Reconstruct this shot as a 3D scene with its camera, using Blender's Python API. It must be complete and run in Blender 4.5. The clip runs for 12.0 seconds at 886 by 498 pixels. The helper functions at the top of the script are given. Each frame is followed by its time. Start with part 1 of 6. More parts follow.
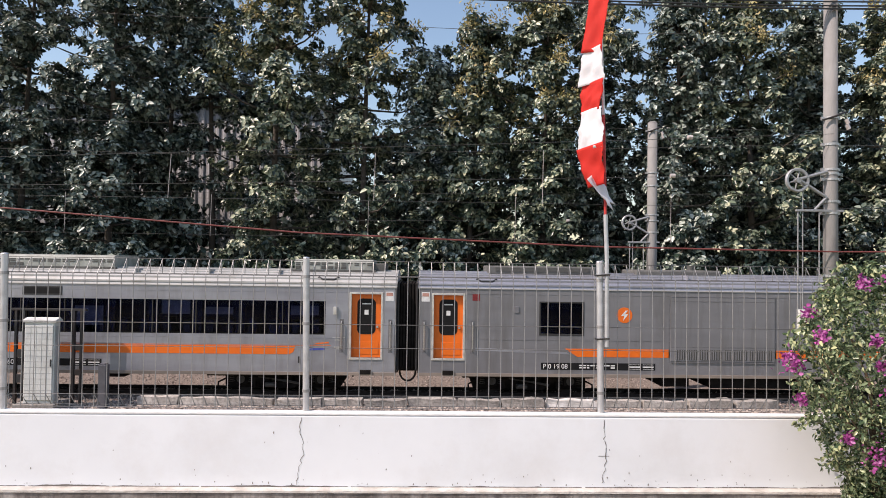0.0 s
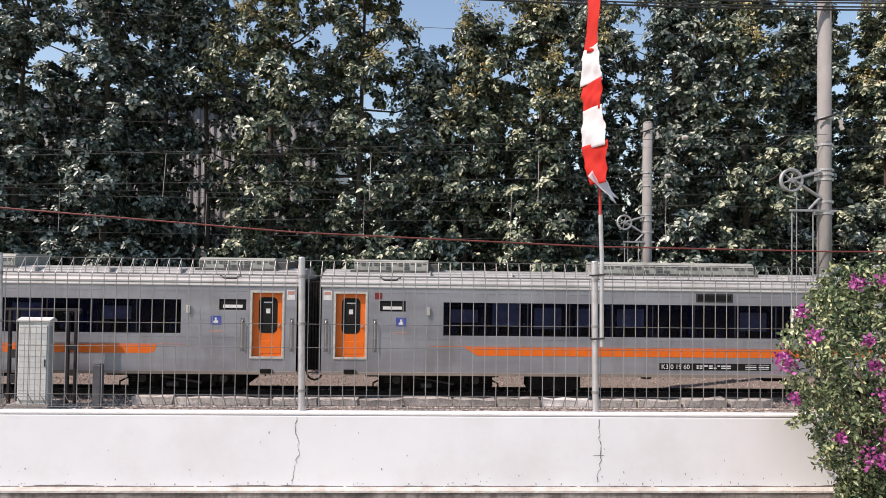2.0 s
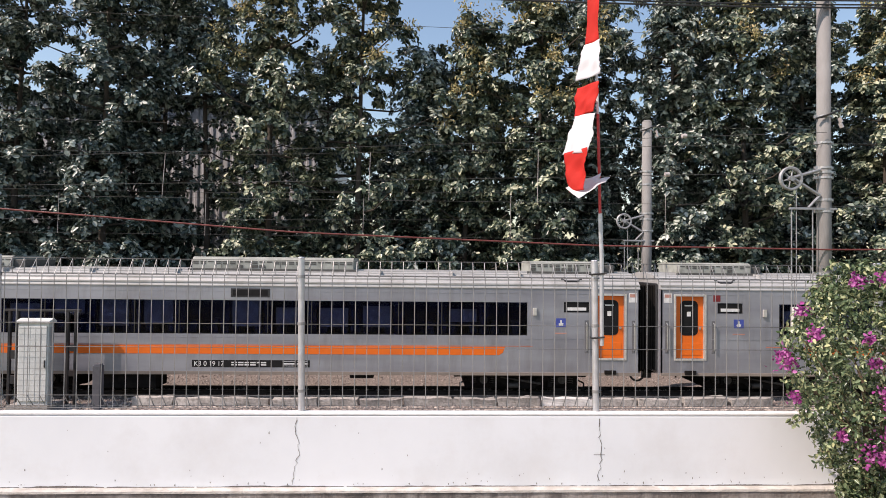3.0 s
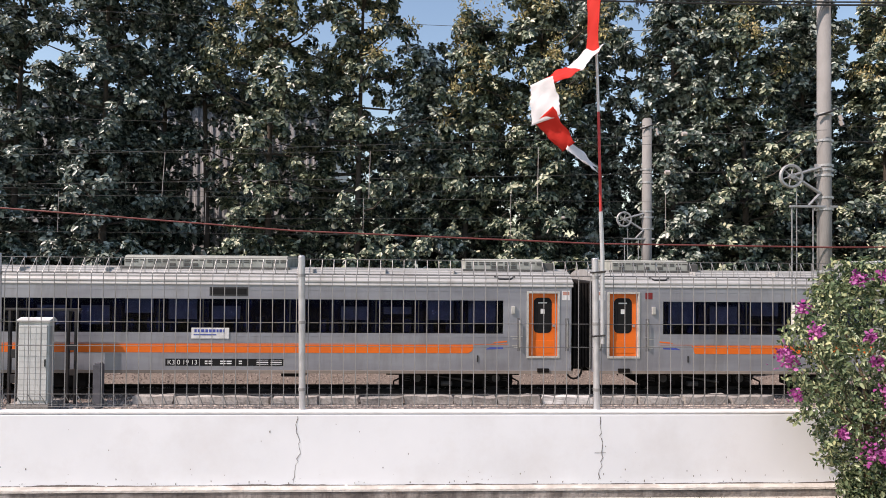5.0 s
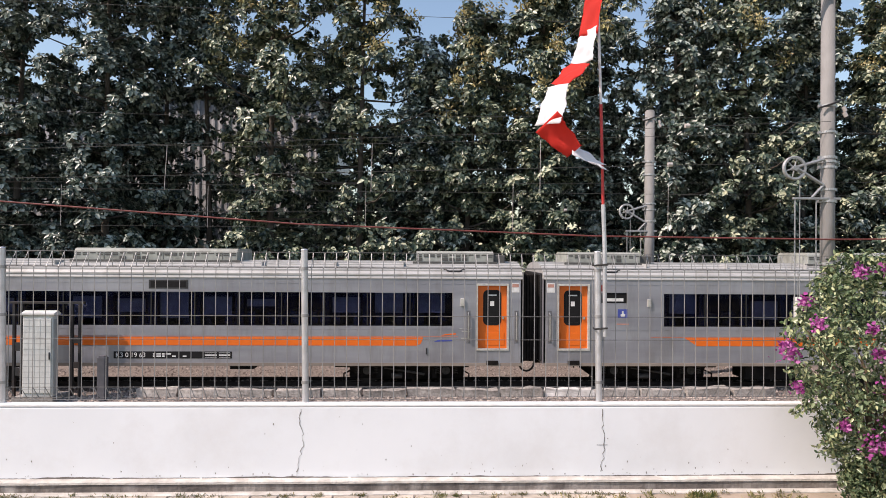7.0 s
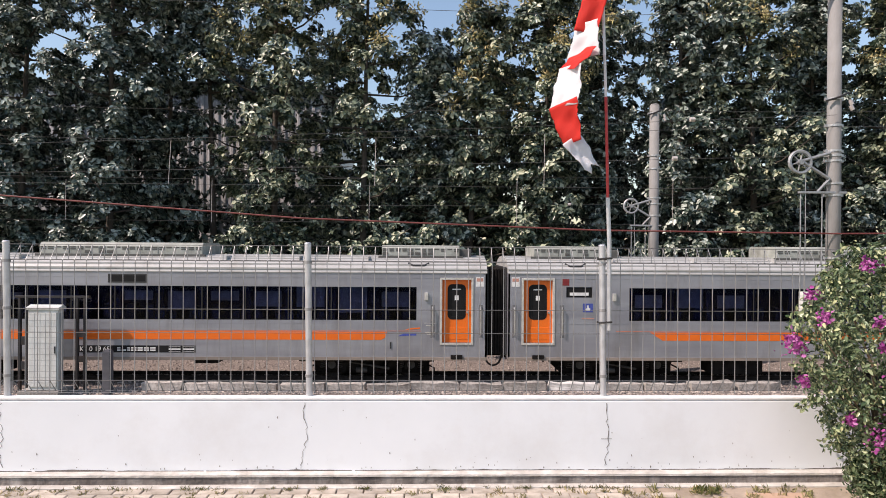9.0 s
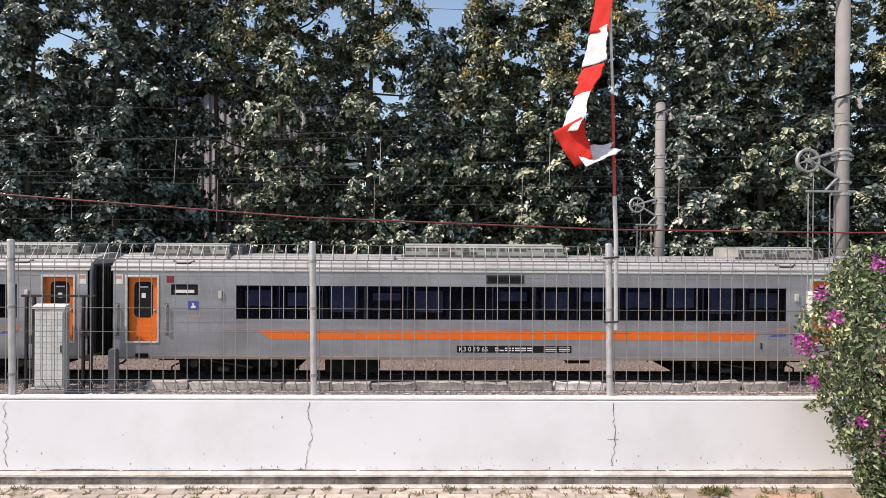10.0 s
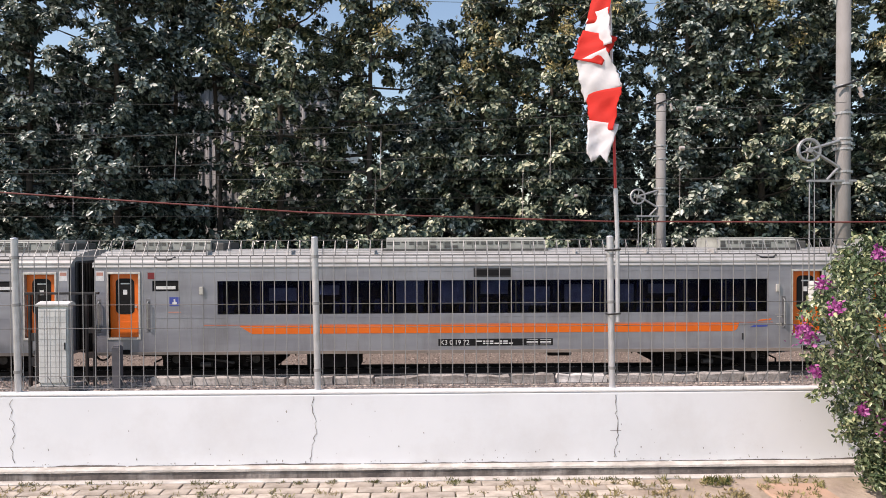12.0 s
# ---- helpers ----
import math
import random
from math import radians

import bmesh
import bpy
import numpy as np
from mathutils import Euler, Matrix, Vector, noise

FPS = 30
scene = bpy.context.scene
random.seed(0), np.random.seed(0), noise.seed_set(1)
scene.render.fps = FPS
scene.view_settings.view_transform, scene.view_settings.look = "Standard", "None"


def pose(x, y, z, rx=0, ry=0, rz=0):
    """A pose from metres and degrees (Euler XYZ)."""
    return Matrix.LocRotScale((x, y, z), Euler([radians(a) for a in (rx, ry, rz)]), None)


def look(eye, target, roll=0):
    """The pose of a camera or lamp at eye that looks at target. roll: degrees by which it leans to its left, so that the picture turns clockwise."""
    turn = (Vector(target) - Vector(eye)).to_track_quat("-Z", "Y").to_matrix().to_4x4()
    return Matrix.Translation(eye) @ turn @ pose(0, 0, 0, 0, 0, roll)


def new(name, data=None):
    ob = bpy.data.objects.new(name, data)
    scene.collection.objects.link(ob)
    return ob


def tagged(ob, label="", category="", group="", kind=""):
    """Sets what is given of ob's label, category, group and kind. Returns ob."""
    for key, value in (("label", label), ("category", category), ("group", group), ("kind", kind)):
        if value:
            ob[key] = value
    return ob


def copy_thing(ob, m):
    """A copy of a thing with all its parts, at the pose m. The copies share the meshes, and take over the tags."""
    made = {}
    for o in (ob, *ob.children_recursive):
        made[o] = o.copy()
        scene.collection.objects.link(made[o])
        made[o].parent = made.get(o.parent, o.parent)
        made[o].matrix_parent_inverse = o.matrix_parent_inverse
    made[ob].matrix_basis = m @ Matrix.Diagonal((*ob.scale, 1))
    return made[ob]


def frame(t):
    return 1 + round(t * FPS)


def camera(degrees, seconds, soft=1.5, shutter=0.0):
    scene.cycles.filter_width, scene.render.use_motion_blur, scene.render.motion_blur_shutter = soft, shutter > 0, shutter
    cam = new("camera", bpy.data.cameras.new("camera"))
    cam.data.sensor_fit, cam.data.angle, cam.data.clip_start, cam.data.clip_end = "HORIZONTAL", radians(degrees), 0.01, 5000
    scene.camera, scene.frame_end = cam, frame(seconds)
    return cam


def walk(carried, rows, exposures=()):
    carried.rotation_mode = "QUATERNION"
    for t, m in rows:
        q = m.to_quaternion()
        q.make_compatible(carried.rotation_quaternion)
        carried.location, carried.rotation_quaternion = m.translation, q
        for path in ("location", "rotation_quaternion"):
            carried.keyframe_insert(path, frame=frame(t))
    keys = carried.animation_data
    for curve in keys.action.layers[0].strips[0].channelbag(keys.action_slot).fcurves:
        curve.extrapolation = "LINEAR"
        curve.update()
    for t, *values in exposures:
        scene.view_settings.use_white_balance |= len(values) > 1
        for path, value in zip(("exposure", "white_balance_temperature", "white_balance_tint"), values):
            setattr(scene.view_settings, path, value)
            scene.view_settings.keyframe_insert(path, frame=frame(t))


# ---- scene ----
cam = camera(71.0, 12.0, soft=0.9)

PATH = [
    (0, (0.005, -0.174, 1.788), (0.066, 1.824, 1.832), 0.8),
    (0.5, (0.008, -0.178, 1.787), (0.079, 1.82, 1.834), 0.8),
    (1, (0.006, -0.174, 1.787), (0.08, 1.824, 1.834), 0.8),
    (1.5, (0.006, -0.173, 1.793), (0.081, 1.825, 1.838), 0.8),
    (2, (0.006, -0.184, 1.791), (0.081, 1.815, 1.834), 0.8),
    (2.5, (0.004, -0.176, 1.791), (0.08, 1.822, 1.834), 0.7),
    (3, (0.007, -0.176, 1.792), (0.083, 1.822, 1.833), 0.6),
    (5, (0.003, -0.17, 1.791), (0.079, 1.828, 1.827), 0.5),
    (5.5, (0.006, -0.169, 1.791), (0.081, 1.829, 1.825), 0.5),
    (6, (0.005, -0.166, 1.79), (0.078, 1.833, 1.817), 0.5),
    (6.5, (0.003, -0.162, 1.787), (0.074, 1.836, 1.806), 0.5),
    (7, (0.002, -0.175, 1.796), (0.071, 1.824, 1.808), 0.4),
    (9, (0.002, -0.159, 1.786), (0.059, 1.84, 1.781), 0.4),
    (9.5, (0.001, -0.152, 1.79), (0.051, 1.848, 1.783), 0.5),
    (10, (0.001, -0.126, 1.782), (0.042, 1.874, 1.775), 0.4),
    (10.5, (-0.001, -0.152, 1.79), (0.037, 1.848, 1.778), 0.3),
    (11, (-0.001, -0.143, 1.787), (0.034, 1.857, 1.772), 0.2),
    (11.5, (-0.001, -0.145, 1.787), (0.035, 1.854, 1.765), -0.1),
    (12, (-0.003, -0.14, 1.786), (0.034, 1.859, 1.758), -0.2),
]
walk(cam, [(t, look(eye, target, roll)) for t, eye, target, roll in PATH])


# ---- world, sun, exposure ----
scene.view_settings.exposure = 0.38
scene.view_settings.use_white_balance = True
scene.view_settings.white_balance_temperature, scene.view_settings.white_balance_tint = 7060, 15
SUN_DIR = Vector((-0.62, -0.27, 0.74)).normalized()
world = bpy.data.worlds.new("sky")
scene.world = world
world.use_nodes = True
wn = world.node_tree
bg = wn.nodes["Background"]
sky = wn.nodes.new("ShaderNodeTexSky")
sky.sky_type, sky.sun_disc = "NISHITA", False
sky.sun_elevation = math.asin(SUN_DIR.z)
sky.sun_rotation = math.atan2(SUN_DIR.x, SUN_DIR.y)
sky.air_density, sky.dust_density, sky.ozone_density = 1.3, 1.0, 2.6
wn.links.new(sky.outputs[0], bg.inputs[0])
bg.inputs[1].default_value = 0.14
sun_data = bpy.data.lights.new("sun", "SUN")
sun_data.energy, sun_data.angle, sun_data.color = 4.0, radians(0.5), (1.0, 0.89, 0.83)
sun = new("sun", sun_data)
sun.matrix_basis = look(SUN_DIR * 60, (0, 0, 0))


# ---- materials ----
def material(name, base, rough=0.6, metal=0.0, second=None, scale=8.0, bump=0.0, bump_scale=60.0, stretch=(1, 1, 1),
             stain=None, stain_scale=1.2, stain_amount=0.35, stain_stretch=None, per_object=0.0, per_island=0.0, spec=None, coat=0.0):
    """Principled surface with fine grain, large stains, bump and, if wanted, a shift of value from piece to piece."""
    m = bpy.data.materials.new(name)
    m.use_nodes = True
    n, l = m.node_tree.nodes, m.node_tree.links
    p = n["Principled BSDF"]
    p.inputs["Roughness"].default_value, p.inputs["Metallic"].default_value = rough, metal
    if spec is not None:
        p.inputs["Specular IOR Level"].default_value = spec
    p.inputs["Coat Weight"].default_value = coat
    co = n.new("ShaderNodeTexCoord")
    mp = n.new("ShaderNodeMapping")
    mp.inputs["Scale"].default_value = stretch
    l.new(co.outputs["Object"], mp.inputs[0])
    t1 = n.new("ShaderNodeTexNoise")
    t1.inputs["Scale"].default_value, t1.inputs["Detail"].default_value = scale, 6
    l.new(mp.outputs[0], t1.inputs["Vector"])
    mix = n.new("ShaderNodeMix")
    mix.data_type = "RGBA"
    second = second or tuple(c * 0.75 for c in base)
    mix.inputs[6].default_value, mix.inputs[7].default_value = (*base, 1), (*second, 1)
    ramp = n.new("ShaderNodeMapRange")
    ramp.inputs[1].default_value, ramp.inputs[2].default_value = 0.35, 0.7
    l.new(t1.outputs[0], ramp.inputs[0])
    l.new(ramp.outputs[0], mix.inputs[0])
    colour = mix.outputs[2]
    if stain:
        t2 = n.new("ShaderNodeTexNoise")
        t2.inputs["Scale"].default_value, t2.inputs["Detail"].default_value = stain_scale, 8
        t2.inputs["Roughness"].default_value = 0.65
        mp2 = mp
        if stain_stretch:
            mp2 = n.new("ShaderNodeMapping")
            mp2.inputs["Scale"].default_value = stain_stretch
            l.new(co.outputs["Object"], mp2.inputs[0])
        l.new(mp2.outputs[0], t2.inputs["Vector"])
        r2 = n.new("ShaderNodeMapRange")
        r2.inputs[1].default_value, r2.inputs[2].default_value, r2.inputs[4].default_value = 0.48, 0.72, stain_amount
        l.new(t2.outputs[0], r2.inputs[0])
        mix2 = n.new("ShaderNodeMix")
        mix2.data_type = "RGBA"
        mix2.inputs[7].default_value = (*stain, 1)
        l.new(r2.outputs[0], mix2.inputs[0])
        l.new(colour, mix2.inputs[6])
        colour = mix2.outputs[2]
    if per_object or per_island:
        src = n.new("ShaderNodeObjectInfo").outputs["Random"] if per_object else n.new("ShaderNodeNewGeometry").outputs["Random Per Island"]
        amount = per_object or per_island
        r3 = n.new("ShaderNodeMapRange")
        r3.inputs[3].default_value, r3.inputs[4].default_value = 1 - amount, 1 + amount
        l.new(src, r3.inputs[0])
        hsv = n.new("ShaderNodeHueSaturation")
        l.new(r3.outputs[0], hsv.inputs["Value"])
        l.new(colour, hsv.inputs["Color"])
        colour = hsv.outputs[0]
    l.new(colour, p.inputs["Base Color"])
    if bump:
        t3 = n.new("ShaderNodeTexNoise")
        t3.inputs["Scale"].default_value, t3.inputs["Detail"].default_value = bump_scale, 8
        l.new(mp.outputs[0], t3.inputs["Vector"])
        b = n.new("ShaderNodeBump")
        b.inputs["Strength"].default_value, b.inputs["Distance"].default_value = bump, 0.02
        l.new(t3.outputs[0], b.inputs["Height"])
        l.new(b.outputs[0], p.inputs["Normal"])
    return m


def leaf_material(name, colours, rough=0.42, through_light=0.10):
    """Leaf: colour from a ramp by leaf, part of the light passes through the blade."""
    m = bpy.data.materials.new(name)
    m.use_nodes = True
    n, l = m.node_tree.nodes, m.node_tree.links
    p = n["Principled BSDF"]
    geo = n.new("ShaderNodeNewGeometry")
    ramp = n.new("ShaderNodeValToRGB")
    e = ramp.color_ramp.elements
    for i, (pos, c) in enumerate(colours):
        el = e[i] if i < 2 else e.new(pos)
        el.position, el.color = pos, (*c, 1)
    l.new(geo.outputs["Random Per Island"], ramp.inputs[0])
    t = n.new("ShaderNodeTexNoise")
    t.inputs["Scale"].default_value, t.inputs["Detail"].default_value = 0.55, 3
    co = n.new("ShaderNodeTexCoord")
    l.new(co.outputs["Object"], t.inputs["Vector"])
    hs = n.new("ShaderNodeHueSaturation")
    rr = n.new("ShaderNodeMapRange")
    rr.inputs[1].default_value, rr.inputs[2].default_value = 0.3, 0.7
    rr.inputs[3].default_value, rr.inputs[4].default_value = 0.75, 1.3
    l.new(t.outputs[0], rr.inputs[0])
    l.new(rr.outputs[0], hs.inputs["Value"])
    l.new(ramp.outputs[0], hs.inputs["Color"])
    l.new(hs.outputs[0], p.inputs["Base Color"])
    p.inputs["Roughness"].default_value = rough
    tr = n.new("ShaderNodeBsdfTranslucent")
    l.new(hs.outputs[0], tr.inputs[0])
    mx = n.new("ShaderNodeMixShader")
    mx.inputs[0].default_value = through_light
    l.new(p.outputs[0], mx.inputs[1])
    l.new(tr.outputs[0], mx.inputs[2])
    l.new(mx.outputs[0], n["Material Output"].inputs[0])
    return m


def glass_material(name, tint, rough=0.03):
    m = bpy.data.materials.new(name)
    m.use_nodes = True
    p = m.node_tree.nodes["Principled BSDF"]
    p.inputs["Base Color"].default_value = (*tint, 1)
    p.inputs["Transmission Weight"].default_value = 1.0
    p.inputs["Roughness"].default_value, p.inputs["IOR"].default_value = rough, 1.26
    return m


M = {
    "render": material("white_render", (0.755, 0.785, 0.81), 0.85, second=(0.715, 0.745, 0.77), scale=2, bump=0.05, bump_scale=9,
                       stain=(0.58, 0.57, 0.56), stain_scale=1.6, stain_amount=0.4),
    "cap": material("wall_cap_paint", (0.80, 0.81, 0.81), 0.8, second=(0.72, 0.72, 0.71), scale=9, bump=0.3, bump_scale=60),
    "crack": material("crack_dirt", (0.16, 0.145, 0.135), 0.95, scale=30),
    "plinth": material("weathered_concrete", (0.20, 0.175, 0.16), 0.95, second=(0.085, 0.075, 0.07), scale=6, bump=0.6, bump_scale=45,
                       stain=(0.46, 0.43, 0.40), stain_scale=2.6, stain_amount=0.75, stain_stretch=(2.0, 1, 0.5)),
    "grime": material("wall_foot_grime", (0.17, 0.15, 0.14), 1.0, second=(0.10, 0.09, 0.082), scale=14, stain=(0.34, 0.31, 0.29), stain_scale=7, stain_amount=0.6),
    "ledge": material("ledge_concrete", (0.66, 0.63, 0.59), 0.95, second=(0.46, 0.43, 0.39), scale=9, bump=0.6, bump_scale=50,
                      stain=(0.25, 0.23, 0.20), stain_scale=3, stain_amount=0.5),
    "paver": material("paving_brick", (0.53, 0.465, 0.395), 0.92, second=(0.42, 0.365, 0.31), scale=14, bump=0.5, bump_scale=90,
                      stain=(0.24, 0.20, 0.14), stain_scale=4, stain_amount=0.75, per_object=0.22),
    "paver_stuff": material("paving_brick_far", (0.48, 0.42, 0.36), 0.92, second=(0.38, 0.33, 0.29), scale=14, bump=0.5, bump_scale=90, per_island=0.18),
    "soil": material("dry_soil", (0.43, 0.35, 0.28), 1.0, second=(0.31, 0.25, 0.20), scale=6, bump=0.8, bump_scale=30,
                     stain=(0.20, 0.17, 0.10), stain_scale=2, stain_amount=0.6),
    "slab": material("terracotta_slab", (0.50, 0.33, 0.24), 0.9, second=(0.42, 0.29, 0.21), scale=8, bump=0.3, stain=(0.35, 0.25, 0.2)),
    "ballast": material("ballast_bed", (0.27, 0.225, 0.20), 1.0, second=(0.115, 0.095, 0.085), scale=16, bump=1.0, bump_scale=14,
                        stain=(0.24, 0.20, 0.18), stain_scale=0.6, stain_amount=0.5),
    "stone": material("ballast_stone", (0.34, 0.29, 0.265), 0.95, second=(0.20, 0.165, 0.15), scale=10, per_island=0.45),
    "kerb": material("old_concrete", (0.46, 0.43, 0.40), 0.95, second=(0.26, 0.24, 0.22), scale=14, bump=0.9, bump_scale=30,
                     stain=(0.20, 0.18, 0.165), stain_scale=2.2, stain_amount=0.6, per_object=0.25),
    "rubble": material("chalky_rubble", (0.72, 0.70, 0.68), 0.95, second=(0.5, 0.48, 0.46), scale=6, bump=0.6, bump_scale=20),
    "rail": material("rail_rust", (0.055, 0.04, 0.034), 0.7, metal=0.5, second=(0.035, 0.026, 0.022), scale=10, bump=0.3),
    "galv": material("galvanised_steel", (0.60, 0.61, 0.63), 0.42, metal=0.6, second=(0.48, 0.49, 0.51), scale=12, stain=(0.30, 0.29, 0.28), stain_scale=4, stain_amount=0.4),
    "wire": material("galvanised_wire", (0.34, 0.34, 0.34), 0.5, metal=0.5, second=(0.26, 0.26, 0.26), scale=20),
    # Darker copy of the galvanised wire; its colour offsets overhead sun on the bars.
    "cross_wire": material("darkened_wire", (0.15, 0.15, 0.15), 0.7, metal=0.2, second=(0.11, 0.11, 0.11), scale=20),
    "dust": material("brown_dust", (0.27, 0.225, 0.19), 0.9, second=(0.20, 0.17, 0.145), scale=3, stretch=(0.5, 1, 1)),
    "black": material("black_tie", (0.02, 0.02, 0.02), 0.6),
    "pole_red": material("red_pole_paint", (0.50, 0.035, 0.03), 0.5, second=(0.38, 0.03, 0.03), scale=20),
    "pole_white": material("white_pole_paint", (0.75, 0.75, 0.75), 0.5, scale=20),
    "concrete_pole": material("spun_concrete", (0.265, 0.26, 0.255), 0.9, second=(0.205, 0.20, 0.195), scale=4, stretch=(1, 1, 0.4), bump=0.4, bump_scale=50,
                              stain=(0.20, 0.185, 0.17), stain_scale=1.5, stain_amount=0.5),
    "band": material("steel_band", (0.50, 0.50, 0.50), 0.45, metal=0.6, scale=20),
    "arm": material("grey_steel", (0.40, 0.41, 0.42), 0.5, metal=0.5, scale=15, stain=(0.2, 0.16, 0.13), stain_scale=4),
    "cable": material("black_cable", (0.03, 0.03, 0.032), 0.6),
    "red_cable": material("red_brown_cable", (0.20, 0.05, 0.045), 0.6),
    "line": material("copper_line", (0.07, 0.07, 0.068), 0.8, metal=0.0),
    "insulator": material("glazed_insulator", (0.55, 0.5, 0.48), 0.2),
    "cabinet": material("white_cabinet_paint", (0.66, 0.67, 0.66), 0.6, second=(0.55, 0.56, 0.55), scale=3, stain=(0.33, 0.31, 0.27), stain_scale=2.2, stain_amount=0.5),
    "cabinet_grey": material("cabinet_side_and_shadow_grey", (0.42, 0.43, 0.43), 0.55, scale=3),
    "dark_steel": material("dark_steel", (0.035, 0.035, 0.038), 0.6, metal=0.3, scale=8, stain=(0.09, 0.05, 0.035), stain_scale=3),
    # Concrete darkened: the shade over the marker post is in its base colour.
    "short_post": material("shaded_blue_grey_concrete", (0.11, 0.11, 0.125), 0.9, scale=6, bump=0.4),
    "body": material("coach_stainless", (0.375, 0.385, 0.435), 0.34, metal=0.42, second=(0.28, 0.285, 0.33), scale=1.6, stretch=(0.25, 1, 1.6), bump=0.10, bump_scale=1.5,
                     stain=(0.20, 0.19, 0.185), stain_scale=1.1, stain_amount=0.5, stain_stretch=(2.2, 1, 0.45)),
    "body_power": material("power_car_grey", (0.22, 0.22, 0.235), 0.5, metal=0.25, second=(0.185, 0.185, 0.20), scale=1.6, stretch=(0.25, 1, 1.6),
                           stain=(0.12, 0.115, 0.11), stain_scale=1.1, stain_amount=0.6, stain_stretch=(2.5, 1, 0.4)),
    "roof": material("coach_roof", (0.45, 0.45, 0.445), 0.6, metal=0.1, second=(0.37, 0.37, 0.365), scale=2.2, stretch=(0.3, 1, 1),
                     stain=(0.26, 0.245, 0.225), stain_scale=1.3, stain_amount=0.6, stain_stretch=(1.5, 1, 1)),
    "ac": material("roof_unit_paint", (0.37, 0.385, 0.355), 0.65, second=(0.27, 0.285, 0.255), scale=4, stain=(0.12, 0.115, 0.10), stain_scale=1.6, stain_amount=0.7),
    "roof_kit": material("dark_roof_equipment", (0.13, 0.13, 0.125), 0.7, second=(0.08, 0.08, 0.078), scale=3, stain=(0.22, 0.21, 0.19), stain_scale=2),
    "ac_dark": material("roof_grille", (0.09, 0.09, 0.085), 0.7, scale=10),
    "orange": material("orange_paint", (0.80, 0.155, 0.014), 0.4, second=(0.74, 0.14, 0.014), scale=3, stain=(0.55, 0.13, 0.03), stain_scale=1.2, stain_amount=0.35),
    "door_frame": material("door_frame_alloy", (0.66, 0.64, 0.60), 0.45, metal=0.4, scale=8),
    "trim": material("rubber_trim", (0.03, 0.03, 0.033), 0.5),
    "interior_shade": material("interior_shade_navy", (0.034, 0.042, 0.115), 0.9),
    "blind_light": material("blind_and_far_light", (0.33, 0.345, 0.41), 0.9, scale=6),
    "seat": material("seat_cloth", (0.045, 0.055, 0.12), 0.9, scale=20),
    "glass": glass_material("tinted_glass", (0.25, 0.285, 0.43)),
    "rail_bar": material("handrail_steel", (0.62, 0.62, 0.62), 0.3, metal=0.8),
    "recess": material("handrail_recess", (0.16, 0.16, 0.17), 0.6),
    "under": material("underframe_black", (0.010, 0.009, 0.009), 0.9, spec=0.08, second=(0.022, 0.019, 0.017), scale=5),
    "bogie_dust": material("dusty_black_steel", (0.075, 0.068, 0.062), 0.75, metal=0.2, second=(0.035, 0.032, 0.03), scale=9),
    "wheel": material("wheel_steel", (0.045, 0.038, 0.034), 0.6, metal=0.4, second=(0.03, 0.025, 0.022), scale=8),
    "red_mark": material("red_sign", (0.20, 0.018, 0.022), 0.5),
    "white_mark": material("white_sign", (0.75, 0.75, 0.75), 0.5),
    "blue_mark": material("blue_sign", (0.06, 0.09, 0.38), 0.5),
    "plate": material("black_plate", (0.012, 0.012, 0.013), 0.7, spec=0.2),
    "warehouse": material("corrugated_sheet", (0.50, 0.51, 0.53), 0.6, metal=0.2, second=(0.42, 0.43, 0.45), scale=1.5, stretch=(1, 1, 0.2),
                          stain=(0.30, 0.27, 0.25), stain_scale=0.7, stain_amount=0.4),
    "bark": material("grey_bark", (0.08, 0.065, 0.052), 0.95, second=(0.05, 0.042, 0.034), scale=8, stretch=(1, 1, 0.3), bump=0.8, bump_scale=18),
    "far_land": material("rough_grass", (0.13, 0.14, 0.06), 1.0, second=(0.20, 0.16, 0.09), scale=1.5, bump=0.6, bump_scale=8),
    "panicle": material("tan_panicle", (0.40, 0.31, 0.17), 0.9, second=(0.34, 0.33, 0.13), scale=4, per_island=0.3),
    "debris": material("sandy_debris", (0.42, 0.36, 0.31), 0.95, second=(0.30, 0.25, 0.215), scale=8, per_island=0.35),
    "weight": material("white_weight_paint", (0.68, 0.68, 0.66), 0.7, scale=6, stain=(0.4, 0.36, 0.32)),
    "pale_red": material("faded_red_print", (0.52, 0.27, 0.22), 0.6),
    "stem": material("woody_stem", (0.16, 0.11, 0.07), 0.9, scale=20),
    "dry_grass": material("dry_grass", (0.36, 0.29, 0.15), 0.9, second=(0.18, 0.20, 0.07), scale=3, per_island=0.4),
}
def cloth_material(name, base):
    """Thin woven cloth: part of the sunlight passes through, with fine creases."""
    m = material(name, base, 0.8, second=tuple(c * 0.9 for c in base), scale=5, bump=0.3, bump_scale=14)
    n, l = m.node_tree.nodes, m.node_tree.links
    tr = n.new("ShaderNodeBsdfTranslucent")
    tr.inputs[0].default_value = (*base, 1)
    mx = n.new("ShaderNodeMixShader")
    mx.inputs[0].default_value = 0.4
    l.new(n["Principled BSDF"].outputs[0], mx.inputs[1])
    l.new(tr.outputs[0], mx.inputs[2])
    l.new(mx.outputs[0], n["Material Output"].inputs[0])
    return m


